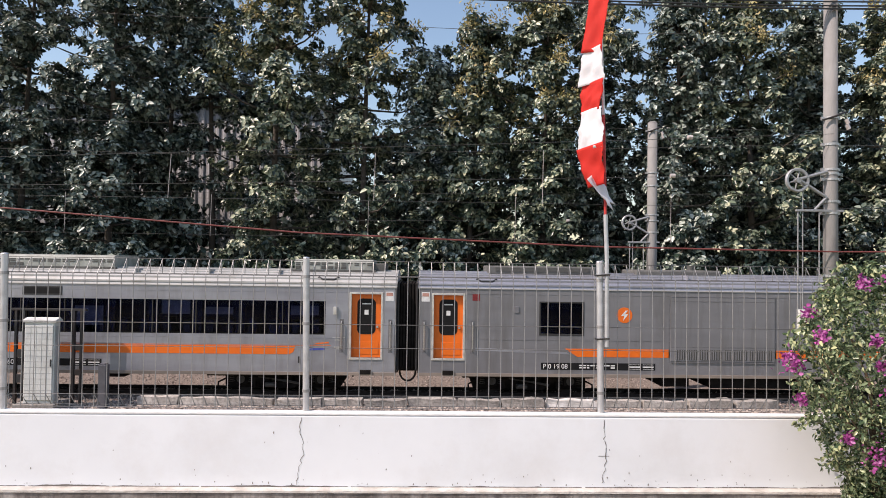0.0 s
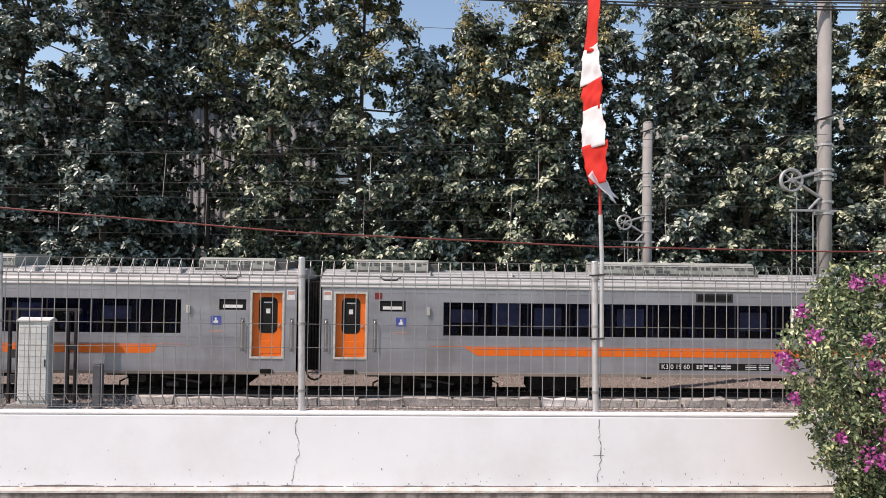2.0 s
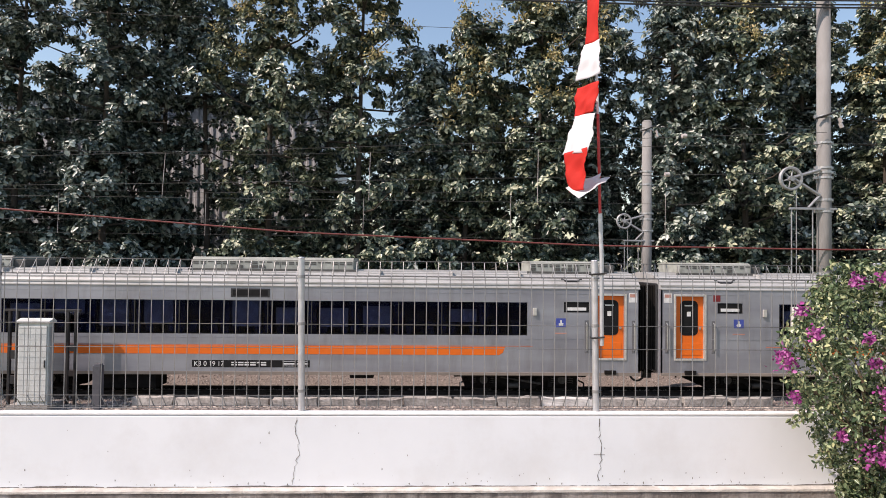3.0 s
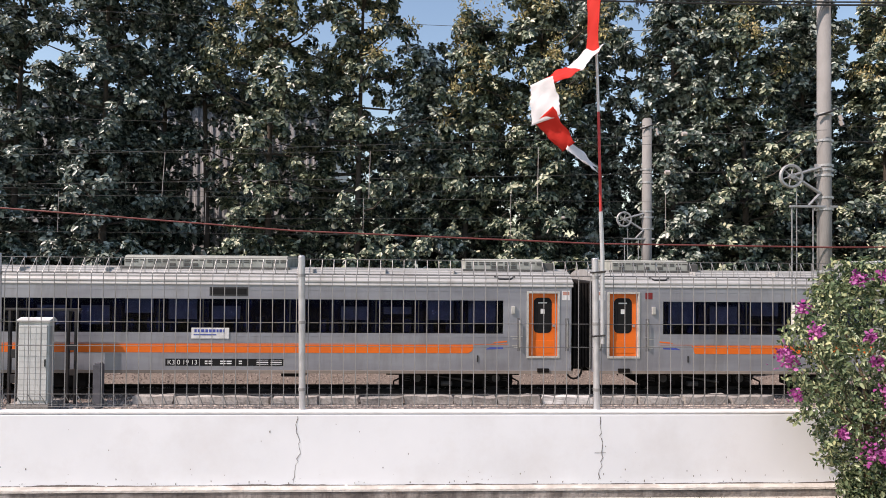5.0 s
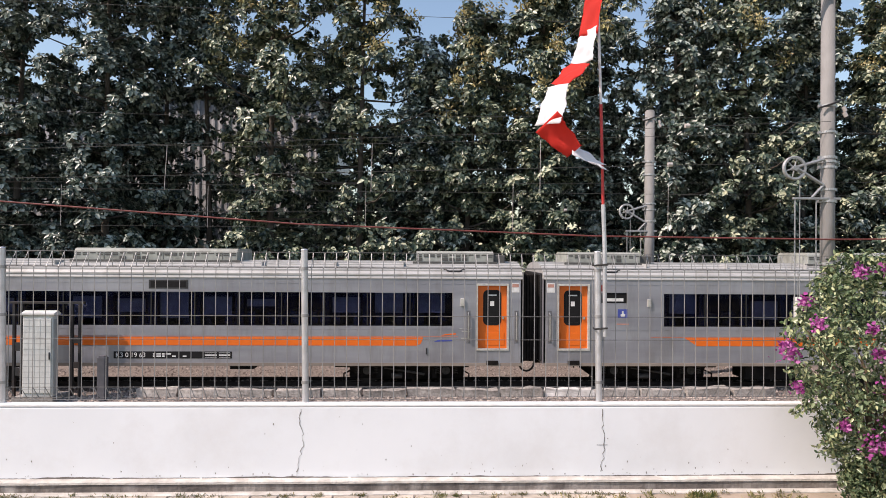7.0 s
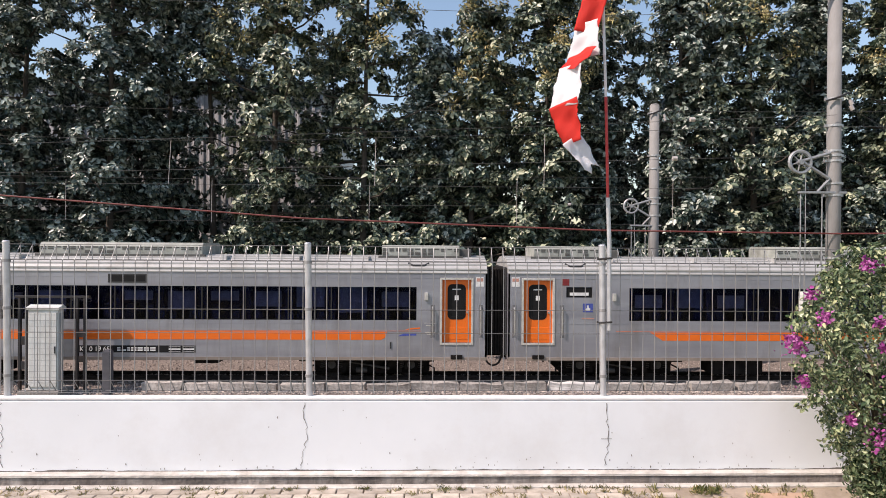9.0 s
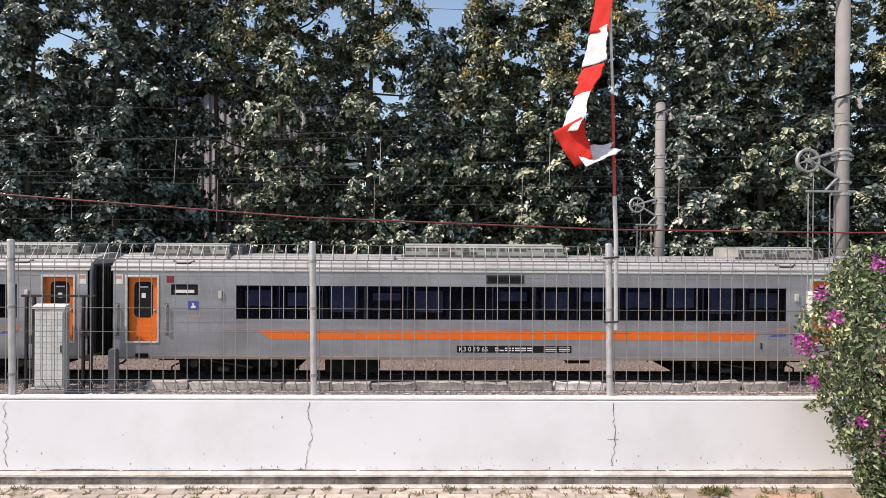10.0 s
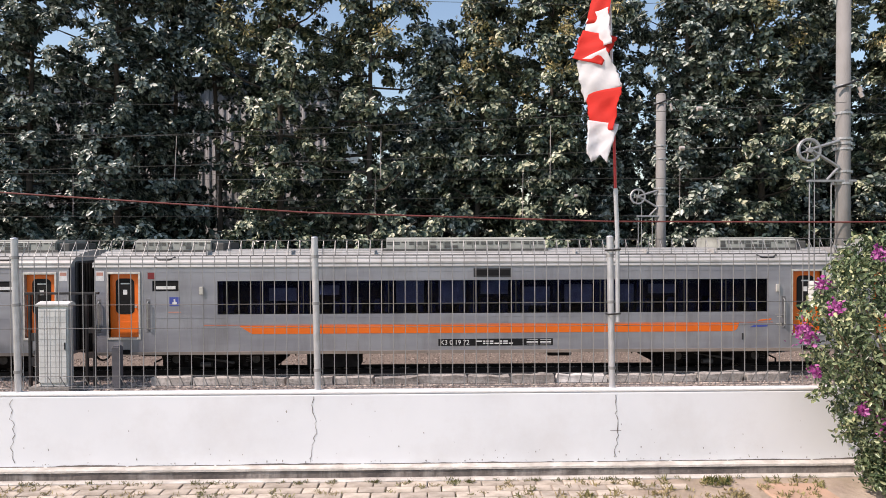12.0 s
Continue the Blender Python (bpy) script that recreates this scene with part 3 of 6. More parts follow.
def track():
    bm = bmesh.new()
    prof = [(15.5, -2.11), (16.1, -2.03), (16.7, -2.05), (17.4, -2.03), (18.4, -2.07), (19.2, -2.16), (19.7, -2.28), (20.5, -2.52), (23.6, -2.52), (25.5, -2.50), (26.5, -2.1)]
    extrude_profile(bm, prof, -120, 120, closed=False)
    lump("ballast_bed", bm, M["ballast"], "grey-brown crushed stone ballast bed of the railway", "ballast", kind="structure")
    rng = np.random.default_rng(12)
    n = 15000
    y = np.where(rng.random(n) < 0.45, rng.uniform(15.7, 17.5, n), rng.uniform(18.0, 25.0, n))
    x = rng.uniform(-13, 15, n)
    z = np.interp(y, [p[0] for p in prof], [p[1] for p in prof])
    s = rng.uniform(0.018, 0.042, n)
    octa = np.array([(1, 0, 0), (-1, 0, 0), (0, 1, 0), (0, -1, 0), (0, 0, 1), (0, 0, -1)], float)
    v = octa[None] * s[:, None, None] * rng.uniform(0.6, 1.3, (n, 6, 1)) + rng.normal(0, 0.006, (n, 6, 3))
    v += np.stack([x, y, z + 0.01], 1)[:, None]
    f = np.array([(0, 2, 4), (2, 1, 4), (1, 3, 4), (3, 0, 4), (2, 0, 5), (1, 2, 5), (3, 1, 5), (0, 3, 5)])[None] + np.arange(n)[:, None, None] * 6
    me = bpy.data.meshes.new("ballast_stones")
    me.from_pydata(v.reshape(-1, 3).tolist(), [], f.reshape(-1, 3).tolist())
    me.materials.append(M["stone"])
    tagged(new("ballast_stones", me), "loose crushed ballast stones, grey and brown", "ballast", kind="stuff")
    n = 2200
    x, y = rng.uniform(-12, 11, n), rng.uniform(15.3, 16.35, n)
    s = rng.uniform(0.02, 0.075, n)
    v = octa[None] * s[:, None, None] * np.array([1.2, 0.9, 0.45]) * rng.uniform(0.6, 1.3, (n, 6, 1)) + rng.normal(0, 0.008, (n, 6, 3))
    v += np.stack([x, y, np.interp(y, [15.3, 15.5, 16.1, 16.7], [-2.13, -2.11, -2.03, -2.05]) + 0.01], 1)[:, None]
    f = np.array([(0, 2, 4), (2, 1, 4), (1, 3, 4), (3, 0, 4), (2, 0, 5), (1, 2, 5), (3, 1, 5), (0, 3, 5)])[None] + np.arange(n)[:, None, None] * 6
    me = bpy.data.meshes.new("debris")
    me.from_pydata(v.reshape(-1, 3).tolist(), [], f.reshape(-1, 3).tolist())
    me.materials.append(M["debris"])
    tagged(new("debris", me), "pale sandy rubble scattered before the edging blocks", "rubble", kind="stuff")
    prof = [(-0.065, 0), (0.065, 0), (0.065, 0.012), (0.012, 0.03), (0.010, 0.11), (0.035, 0.122), (0.035, 0.15), (-0.035, 0.15), (-0.035, 0.122), (-0.010, 0.11), (-0.012, 0.03), (-0.065, 0.012)]
    length = mesh_of(extrude_profile(bmesh.new(), prof, -7.996, 7.996), "rail_length", M["rail"])
    plate_bm = boxed(-0.3, 0.3, 0.012, 0.03, 0.035, 0.105, bevel=0.004)
    box(plate_bm, -0.3, 0.3, -0.03, -0.012, 0.035, 0.105, bevel=0.004)
    fish = mesh_of(plate_bm, "fishplate", M["rail"])
    clip_mesh = mesh_of(boxed(-0.05, 0.05, -0.11, -0.04, 0.0, 0.045, bevel=0.008), "rail_clip", M["rail"])
    for y, cant in ((RAIL_Y - 0.57, 0.0), (RAIL_Y + 0.57, 0.10)):
        run = thing("rail", (0, y, RAIL_TOP - 0.15 - cant), "rusty dark steel running rail on ballast", "rail", "rails of the track")
        for k in range(-7, 8):
            part("rail_length", length, None, run).location = (k * 16.0 + 4.0, 0, 0)
            part("fishplate", fish, None, run).location = (k * 16.0 + 12.0, 0, 0)
        for k in range(50):
            part("rail_clip", clip_mesh, None, run).location = (-15 + k * 0.6, 0, 0)
    sl = mesh_of(boxed(-0.12, 0.12, -1.0, 1.0, -0.16, 0.0, bevel=0.015), "sleeper", M["kerb"])
    for i in range(60):
        ob = new("sleeper", sl)
        ob.location = (-18 + i * 0.6, RAIL_Y, -2.10)
        ob.rotation_euler = (-0.088, 0, 0)
        tagged(ob, "grey concrete sleeper sunk in ballast", "sleeper", "sleepers of the track")


track()


def kerb_blocks():
    rng = random.Random(21)
    x = -7.4
    while x < 8.9:
        w = rng.uniform(0.95, 1.3)
        bm = bmesh.new()
        box(bm, -w / 2, w / 2, -0.14, 0.14, -0.12, 0.13)
        bmesh.ops.subdivide_edges(bm, edges=bm.edges[:], cuts=3, use_grid_fill=True)
        for v in bm.verts:
            v.co += noise.noise_vector(v.co * 4.1 + Vector((x, 0, 0))) * 0.05
        white = 2.6 < x < 3.6
        ob = lump("broken_block" if white else "kerb_block", bm, M["rubble"] if white else M["kerb"],
                  "chalky white broken concrete block beside the track" if white else "weathered concrete edging block beside the track", "concrete block",
                  "edging blocks along the ballast", at=(x + w / 2, 16.42 + rng.uniform(-0.05, 0.05), -1.95 + rng.uniform(-0.03, 0.02)))
        ob.rotation_euler = (rng.uniform(-0.05, 0.05), rng.uniform(-0.03, 0.03), rng.uniform(-0.05, 0.05))
        x += w + rng.uniform(0.02, 0.12)


kerb_blocks()


def cabinet():
    cab = thing("relay_cabinet", (-9.67, 16.0, -2.04), "white metal trackside cabinet with a sloped lid", "cabinet")
    part("plinth", boxed(-0.50, 0.52, -0.36, 0.36, 0.0, 0.16, bevel=0.01), M["kerb"], cab, "concrete footing")
    part("body", boxed(-0.27, 0.47, -0.30, -0.06, 0.16, 2.20, bevel=0.015), M["cabinet"], cab)
    bm = bmesh.new()
    prof = [(-0.34, 2.20), (-0.02, 2.20), (-0.02, 2.24), (-0.14, 2.31), (-0.34, 2.25)]
    extrude_profile(bm, prof, -0.31, 0.51)
    part("lid", bm, M["cabinet"], cab)
    part("door", boxed(-0.24, 0.44, -0.325, -0.305, 0.26, 2.12, bevel=0.006), M["cabinet"], cab)
    part("side_panel", boxed(0.472, 0.486, -0.27, -0.09, 0.22, 2.1, bevel=0.005), M["cabinet_grey"], cab, "grey side panel")
    # Grey bars on the door draw the fence mesh's shadow grid.
    for k in range(13):
        part("mesh_shadow_bar", boxed(-0.24, 0.44, -0.328, -0.3245, 0.36 + k * 0.142, 0.370 + k * 0.142), M["cabinet_grey"], cab)
    for k in range(4):
        part("mesh_shadow_bar", boxed(-0.105 + k * 0.136, -0.097 + k * 0.136, -0.329, -0.3242, 0.27, 2.11), M["cabinet_grey"], cab)
    part("lock", boxed(0.39, 0.42, -0.345, -0.325, 1.1, 1.28, bevel=0.004), M["dark_steel"], cab)
    frame_ = thing("steel_frame", (-9.72, 16.42, -2.04), "dark steel gantry frame standing behind the cabinet", "frame")
    for x in (-0.88, -0.68, 0.60, 0.80):
        part("upright", boxed(x - 0.032, x + 0.032, -0.04, 0.04, 0, 2.46, bevel=0.006), M["dark_steel"], frame_)
    part("top_beam", boxed(-1.0, 0.92, -0.045, 0.045, 2.43, 2.49, bevel=0.006), M["dark_steel"], frame_)
    for z in (0.55, 1.2):
        part("rung", boxed(-0.86, -0.66, -0.03, 0.03, z, z + 0.22, bevel=0.006), M["dark_steel"], frame_)
        part("rung", boxed(0.60, 0.80, -0.03, 0.03, z + 0.2, z + 0.36, bevel=0.006), M["dark_steel"], frame_)
    post = thing("marker_post", (-8.14, 16.05, -2.06), "short blue-grey concrete marker post by the track, darkened as in shade", "post")
    bm = boxed(-0.10, 0.10, -0.10, 0.10, 0, 1.12, bevel=0.015)
    part("shaft", bm, M["short_post"], post)
    part("cap", boxed(-0.075, 0.075, -0.075, 0.075, 1.115, 1.16, bevel=0.01), M["short_post"], post)


cabinet()


# ---- masts and lines ----
def mast(x, y, top, zw, bands, rad, label):
    m = thing("catenary_mast", (x, y, -2.1), label, "mast", "masts of the overhead line")
    part("shaft", cyl(bmesh.new(), (0, 0, 0), (0, 0, top + 2.1), rad, rad - 0.018, 24), M["concrete_pole"], m, smooth=True)
    part("top_cap", cyl(bmesh.new(), (0, 0, top + 2.1), (0, 0, top + 2.14), rad - 0.013, rad - 0.055, 24), M["concrete_pole"], m)
    for z in bands:
        bm = cyl(bmesh.new(), (0, 0, z + 2.06), (0, 0, z + 2.11), rad + 0.004, seg=24)
        box(bm, -rad - 0.06, -rad + 0.01, -0.03, 0.03, z + 2.055, z + 2.115)
        box(bm, rad - 0.01, rad + 0.05, -0.03, 0.03, z + 2.055, z + 2.115)
        part("clamp_band", bm, M["band"], m, "bright steel clamp band")
    z0 = zw + 2.1
    gear = part("tension_wheel", bmesh.new(), M["arm"], m)
    bm = bmesh.new()
    n = 36
    ring = [(0.25, -0.035), (0.27, -0.02), (0.24, 0), (0.27, 0.02), (0.25, 0.035), (0.21, 0.03), (0.21, -0.03)]
    loops = [[bm.verts.new((r * math.cos(a), w, r * math.sin(a))) for r, w in ring] for a in (k * math.tau / n for k in range(n))]
    for k in range(n):
        for i in range(len(ring)):
            j = (i + 1) % len(ring)
            bm.faces.new((loops[k][i], loops[k][j], loops[(k + 1) % n][j], loops[(k + 1) % n][i]))
    for k in range(6):
        a = k * math.tau / 6 + 0.3
        part("spoke", cyl(bmesh.new(), (0.03 * math.cos(a), 0, 0.03 * math.sin(a)), (0.215 * math.cos(a), 0, 0.215 * math.sin(a)), 0.018, 0.013, 6), M["arm"], gear)
    part("hub", cyl(bmesh.new(), (0, -0.06, 0), (0, 0.06, 0), 0.06, seg=12), M["arm"], gear)
    bmesh.ops.recalc_face_normals(bm, faces=bm.faces[:])
    bm.to_mesh(gear.data)
    bm.free()
    gear.location = (-0.83, -0.12, z0)
    tagged(gear, "grey spoked tensioning pulley wheel")
    part("upper_arm", tube(bmesh.new(), [(-0.80, -0.12, z0 + 0.02), (-0.45, -0.12, z0 + 0.12), (-0.15, -0.1, z0 + 0.21)], 0.035, 8), M["arm"], m)
    part("lower_arm", tube(bmesh.new(), [(-0.78, -0.13, z0 + 0.0), (-0.17, -0.1, z0 - 0.36)], 0.035, 8), M["arm"], m)
    part("knee_brace", tube(bmesh.new(), [(-0.42, -0.1, z0 - 0.64), (-0.15, -0.1, z0 - 0.36)], 0.03, 8), M["arm"], m)
    part("guide_bar", boxed(-0.86, 0.22, -0.14, -0.08, z0 - 0.69, z0 - 0.64, bevel=0.005), M["arm"], m)
    for x_, r in ((-0.81, 0.014), (-0.70, 0.010), (-0.33, 0.014)):
        part("guide_rod", cyl(bmesh.new(), (x_, -0.11, z0 - 0.66 + (0.45 if r < 0.012 else 0)), (x_, -0.11, z0 - 3.0), r, seg=6), M["arm"], m)
    for k in range(5):
        part("counterweight", cyl(bmesh.new(), (-0.70, -0.11, z0 - 3.32 + k * 0.095), (-0.70, -0.11, z0 - 3.235 + k * 0.095), 0.115, seg=16), M["weight"], m, "white painted counterweight")
    part("strap", tube(bmesh.new(), [(-0.26, -0.12, bands[0] + 2.02), (0.0, -0.2, bands[0] + 2.10), (0.22, -0.13, bands[0] + 2.2), (0.30, -0.1, bands[0] + 2.2)], 0.022, 6), M["dark_steel"], m, "dark slanting strap")
    for q, w in ((0.27, 2.05), (0.29, 1.93)):
        part("insulator", cyl(bmesh.new(), (q, -0.12, bands[0] + w), (q + 0.05, -0.12, bands[0] + w - 0.1), 0.045, seg=10), M["insulator"], m, "pale glazed insulator")
    return m


mast(9.065, 13.4, 8.6, 3.72, (5.15, 4.56, 4.0, 3.90, 3.78, 3.28, 3.02, 1.63), 0.155, "tall round concrete mast with a pulley tensioner")
mast(7.85, 21.0, 6.72, 3.25, (6.45, 5.0, 4.55, 3.55, 3.35, 2.95), 0.178, "round concrete mast beyond the track with a pulley tensioner")


def line(name, pts, r, mat, label, sag=0.0, group=""):
    out = []
    for a, b in zip(pts, pts[1:]):
        a, b = Vector(a), Vector(b)
        for k in range(12):
            u = k / 12
            out.append(a.lerp(b, u) - Vector((0, 0, sag * 4 * u * (1 - u))))
    out.append(Vector(pts[-1]))
    lump(name, tube(bmesh.new(), out, r, 6), M[mat], label, "cable", group)


def lines():
    # bundle of street cables strapped to the tall mast
    for dz, dy, r in ((0, 0, 0.020), (0.08, 0.03, 0.017), (0.145, -0.03, 0.017), (0.215, 0.02, 0.015)):
        line("overhead_cable", [(-20.5, 13.22 + dy, 8.52 + dz), (-0.08, 13.22 + dy, 7.56 + dz), (9.065, 13.22 + dy, 7.545 + dz), (32, 13.22 + dy, 8.2 + dz)], r, "cable",
             "black insulated cable in a bundle strapped to the concrete mast", 0.04, "bundle of overhead cables")
    line("red_cable", [(-35, 13.2, 4.79), (-8.95, 13.2, 2.82), (-2.66, 13.2, 2.39), (3.80, 13.2, 2.18), (9.065, 13.24, 2.15), (10.07, 13.2, 2.16), (26.4, 13.2, 2.68)], 0.0165, "red_cable", "sagging red-brown cable before the track")
    line("feeder_wire", [(-40, 14.2, 8.0), (-0.72, 14.2, 7.28), (3.86, 14.2, 7.2), (9.0, 13.4, 7.1), (30, 14, 7.4)], 0.0055, "line", "thin grey feeder wire against the sky")
    line("messenger_wire", [(-60, 18.3, 5.6), (-5.88, 18.3, 4.86), (2.5, 18.3, 5.16), (10.5, 17.2, 5.3), (60, 17.2, 5.6)], 0.0055, "line", "thin catenary messenger wire over the track", 0.0, "overhead line wires")
    line("contact_wire", [(-60, 18.3, 3.55), (60, 18.0, 3.62)], 0.0055, "line", "thin contact wire over the track", 0.0, "overhead line wires")
    line("messenger_wire", [(-60, 23, 4.6), (-8, 23, 4.25), (14, 23, 4.55), (60, 23, 5.2)], 0.0055, "line", "thin catenary messenger wire over the far track", 0.0, "overhead line wires")
    line("contact_wire", [(-60, 23, 2.75), (60, 23, 2.65)], 0.0055, "line", "thin contact wire over the far track", 0.0, "overhead line wires")
    line("feeder_wire", [(-60, 20.9, 7.0), (-8, 20.9, 6.35), (7.87, 20.9, 6.5), (60, 20.9, 7.1)], 0.0055, "line", "thin wire on the far mast", 0.0)
    line("tension_wire", [(-20, 14.5, 3.2), (8.25, 13.3, 3.85)], 0.0055, "line", "thin tension wire running to the pulley", 0.05)
    line("tension_wire", [(-24, 20.5, 3.0), (7.04, 20.9, 3.3)], 0.0055, "line", "thin tension wire running to the far pulley", 0.05)
    line("tension_wire", [(-20, 14.5, 3.7), (9.0, 13.2, 4.75)], 0.0055, "line", "thin wire fixed to the concrete mast", 0.05)
    line("stay_wire", [(9.2, 13.4, 5.1), (14.5, 13.4, 2.0)], 0.0055, "line", "slanting steel stay wire of the mast")
    line("stay_wire", [(9.2, 13.4, 3.95), (14.5, 13.4, 1.0)], 0.0055, "line", "slanting steel stay wire of the mast")
    for x, y, z in ((5.5, 13.42, 3.787), (5.85, 13.34, 4.636), (4.9, 20.87, 3.28)):
        lump("line_insulator", cyl(bmesh.new(), (x - 0.05, y, z), (x + 0.05, y, z), 0.05, seg=12), M["insulator"], "pale glazed bead insulator threaded on a wire", "insulator")
    for x, za, zb, y in ((-7.5, 3.57, 4.884, 18.3), (-1.5, 3.58, 5.02, 18.3), (3.5, 3.58, 5.178, 18.1625), (-13.2, 2.7, 4.2, 23), (-7.9, 2.66, 4.2, 23), (-2.1, 2.66, 4.3, 23), (3.4, 2.66, 4.4, 23), (9.3, 2.66, 4.5, 23)):
        low = y if y > 20 else 18.3 - 0.15 * (x + 60) / 60
        lump("dropper", tube(bmesh.new(), [(x, low, za), (x + 0.02, y, zb)], 0.008, 5), M["insulator"], "thin pale dropper rod between overhead wires", "dropper", "droppers of the overhead line")


lines()


# ---- warehouse and trees ----
def warehouse():
    w = thing("warehouse", (0, 34, -2.0), "grey corrugated metal shed hidden behind the trees", "building")
    bm = bmesh.new()
    pts, x = [], -46.0
    while x < -6.0:
        pts += [(x, 0.0), (x + 0.16, 0.0), (x + 0.20, -0.06), (x + 0.32, -0.06), (x + 0.36, 0.0)]
        x += 0.40
    lo = [bm.verts.new((px, py, 0)) for px, py in pts]
    hi = [bm.verts.new((px, py, 12.6)) for px, py in pts]
    for i in range(len(pts) - 1):
        bm.faces.new((lo[i], lo[i + 1], hi[i + 1], hi[i]))
    part("wall", bm, M["warehouse"], w)
    part("end_wall", boxed(-46, -6.02, 0.02, 18, 0, 12.58), M["warehouse"], w)
    bm = bmesh.new()
    extrude_profile(bm, [(-0.5, 12.6), (18.4, 12.6), (9, 14.0)], -46.4, -5.6)
    part("roof", bm, M["roof"], w)


warehouse()


def tree(x, y, height, base, radius, warm, seed, leaves):
    rng = np.random.default_rng(seed)
    t = thing("tree", (x, y, -2.0), "tall broad-leaved tree with large dull leaves, some yellowing" if warm else "tall dense broad-leaved tree with large dark green leaves", "tree", "row of trees behind the track")
    top = height + 2.0
    lean = rng.normal(0, 0.25, 2)
    bm = bmesh.new()
    trunk = [(lean[0] * u * u, lean[1] * u * u, top * 0.93 * u) for u in np.linspace(0, 1, 9)]
    tube(bm, trunk, [0.16 * (1 - 0.85 * u) + 0.012 for u in np.linspace(0, 1, 9)], 9)
    part("trunk", bm, M["bark"], t, smooth=True)
    ends = []
    z = base + 2.0
    n_limbs = 40
    for k in range(n_limbs):
        u = (k + rng.uniform(0, 0.8)) / n_limbs
        zz = z + (top * 0.97 - z) * u
        f = zz / (top * 0.93)
        shape = (0.86 + 0.22 * math.sin(u * 7.0 + seed)) * (1.2 - 0.25 * u) * min(1.0, 3.2 * (1.05 - u))
        reach = radius * shape * rng.uniform(0.7, 1.12)
        a = k * 2.4 + rng.uniform(-0.4, 0.4)
        p0 = Vector((lean[0] * f * f, lean[1] * f * f, min(zz, top * 0.93)))
        p2 = p0 + Vector((math.cos(a) * reach, math.sin(a) * reach, reach * rng.uniform(0.05, 0.45)))
        p1 = p0.lerp(p2, 0.5) + Vector((0, 0, -0.08 * reach))
        part("limb", tube(bmesh.new(), [p0, p1, p2], [0.05, 0.035, 0.012], 5), M["bark"], t)
        for s in range(7):
            ends.append(p0.lerp(p2, rng.uniform(0.2, 1.06)) + Vector(rng.normal(0, 0.44, 3)))
    ends = np.array(ends)
    # tufts: each twig end carries a drooping rosette of large leaves
    blades = 8
    tufts = max(2, leaves // (len(ends) * blades))
    pick = np.repeat(np.arange(len(ends)), tufts)
    m = len(pick)
    d = rng.normal(size=(m, 3))
    d /= np.linalg.norm(d, axis=1, keepdims=True)
    tip = ends[pick] + d * rng.uniform(0.08, 0.42, (m, 1)) * np.array([1, 1, 0.85])
    outward = ends[pick] * np.array([1, 1, 0])
    outward /= np.linalg.norm(outward, axis=1, keepdims=True) + 1e-6
    up = d * 0.5 + outward * 0.65 + np.array([0, 0, 0.75]) + rng.normal(0, 0.22, (m, 3))
    up /= np.linalg.norm(up, axis=1, keepdims=True)
    e1 = np.cross(up, rng.normal(size=(m, 3)))
    e1 /= np.linalg.norm(e1, axis=1, keepdims=True)
    e2 = np.cross(up, e1)
    turn = np.tile(np.arange(blades) * 2.4, m) + rng.uniform(-0.4, 0.4, m * blades)
    rep = np.repeat(np.arange(m), blades)
    n = len(rep)
    out = np.cos(turn)[:, None] * e1[rep] + np.sin(turn)[:, None] * e2[rep]
    rise = rng.uniform(-0.15, 0.45, (n, 1))
    axis = out + up[rep] * rise
    face = up[rep] - out * (rise - 0.25) + rng.normal(0, 0.18, (n, 3))
    size = rng.uniform(0.125, 0.27, n) * rng.uniform(0.75, 1.2, m)[rep]
    p = tip[rep] + up[rep] * rng.uniform(-0.10, 0.05, (n, 1)) + out * 0.02
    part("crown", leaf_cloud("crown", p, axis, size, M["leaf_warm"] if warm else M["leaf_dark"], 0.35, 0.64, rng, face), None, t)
    if warm:
        high = ends[ends[:, 2] > top * 0.62]
        pick = rng.choice(rng.integers(0, len(high), 30), 1500)
        q = high[pick] + rng.normal(0, 0.2, (1500, 3)) + np.array([0, -0.25, 0.3])
        tan = part("seed_panicle", leaf_cloud("seed_panicle", q, rng.normal(0, 1, (1500, 3)) + np.array([0, 0, 0.6]), rng.uniform(0.08, 0.2, 1500), M["panicle"], 0.0, 0.45, rng), None, t, "tan seed heads")
        tagged(tan, kind="stuff")
    return t


def undergrowth():
    rng = np.random.default_rng(9)
    n = 26000
    x = rng.uniform(-28, 28, n)
    y = rng.uniform(27.2, 31.5, n)
    top = 3.6 + 1.3 * np.sin(x * 0.9) + 0.7 * np.sin(x * 2.3 + 1)
    p = np.stack([x, y, -2.0 + (top + 2.0) * rng.uniform(0, 1, n)], 1)
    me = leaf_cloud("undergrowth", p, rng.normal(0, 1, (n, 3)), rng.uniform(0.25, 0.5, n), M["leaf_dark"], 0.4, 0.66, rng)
    tagged(new("undergrowth", me), "dense dark undergrowth filling the foot of the tree row", "undergrowth", kind="stuff")


undergrowth()


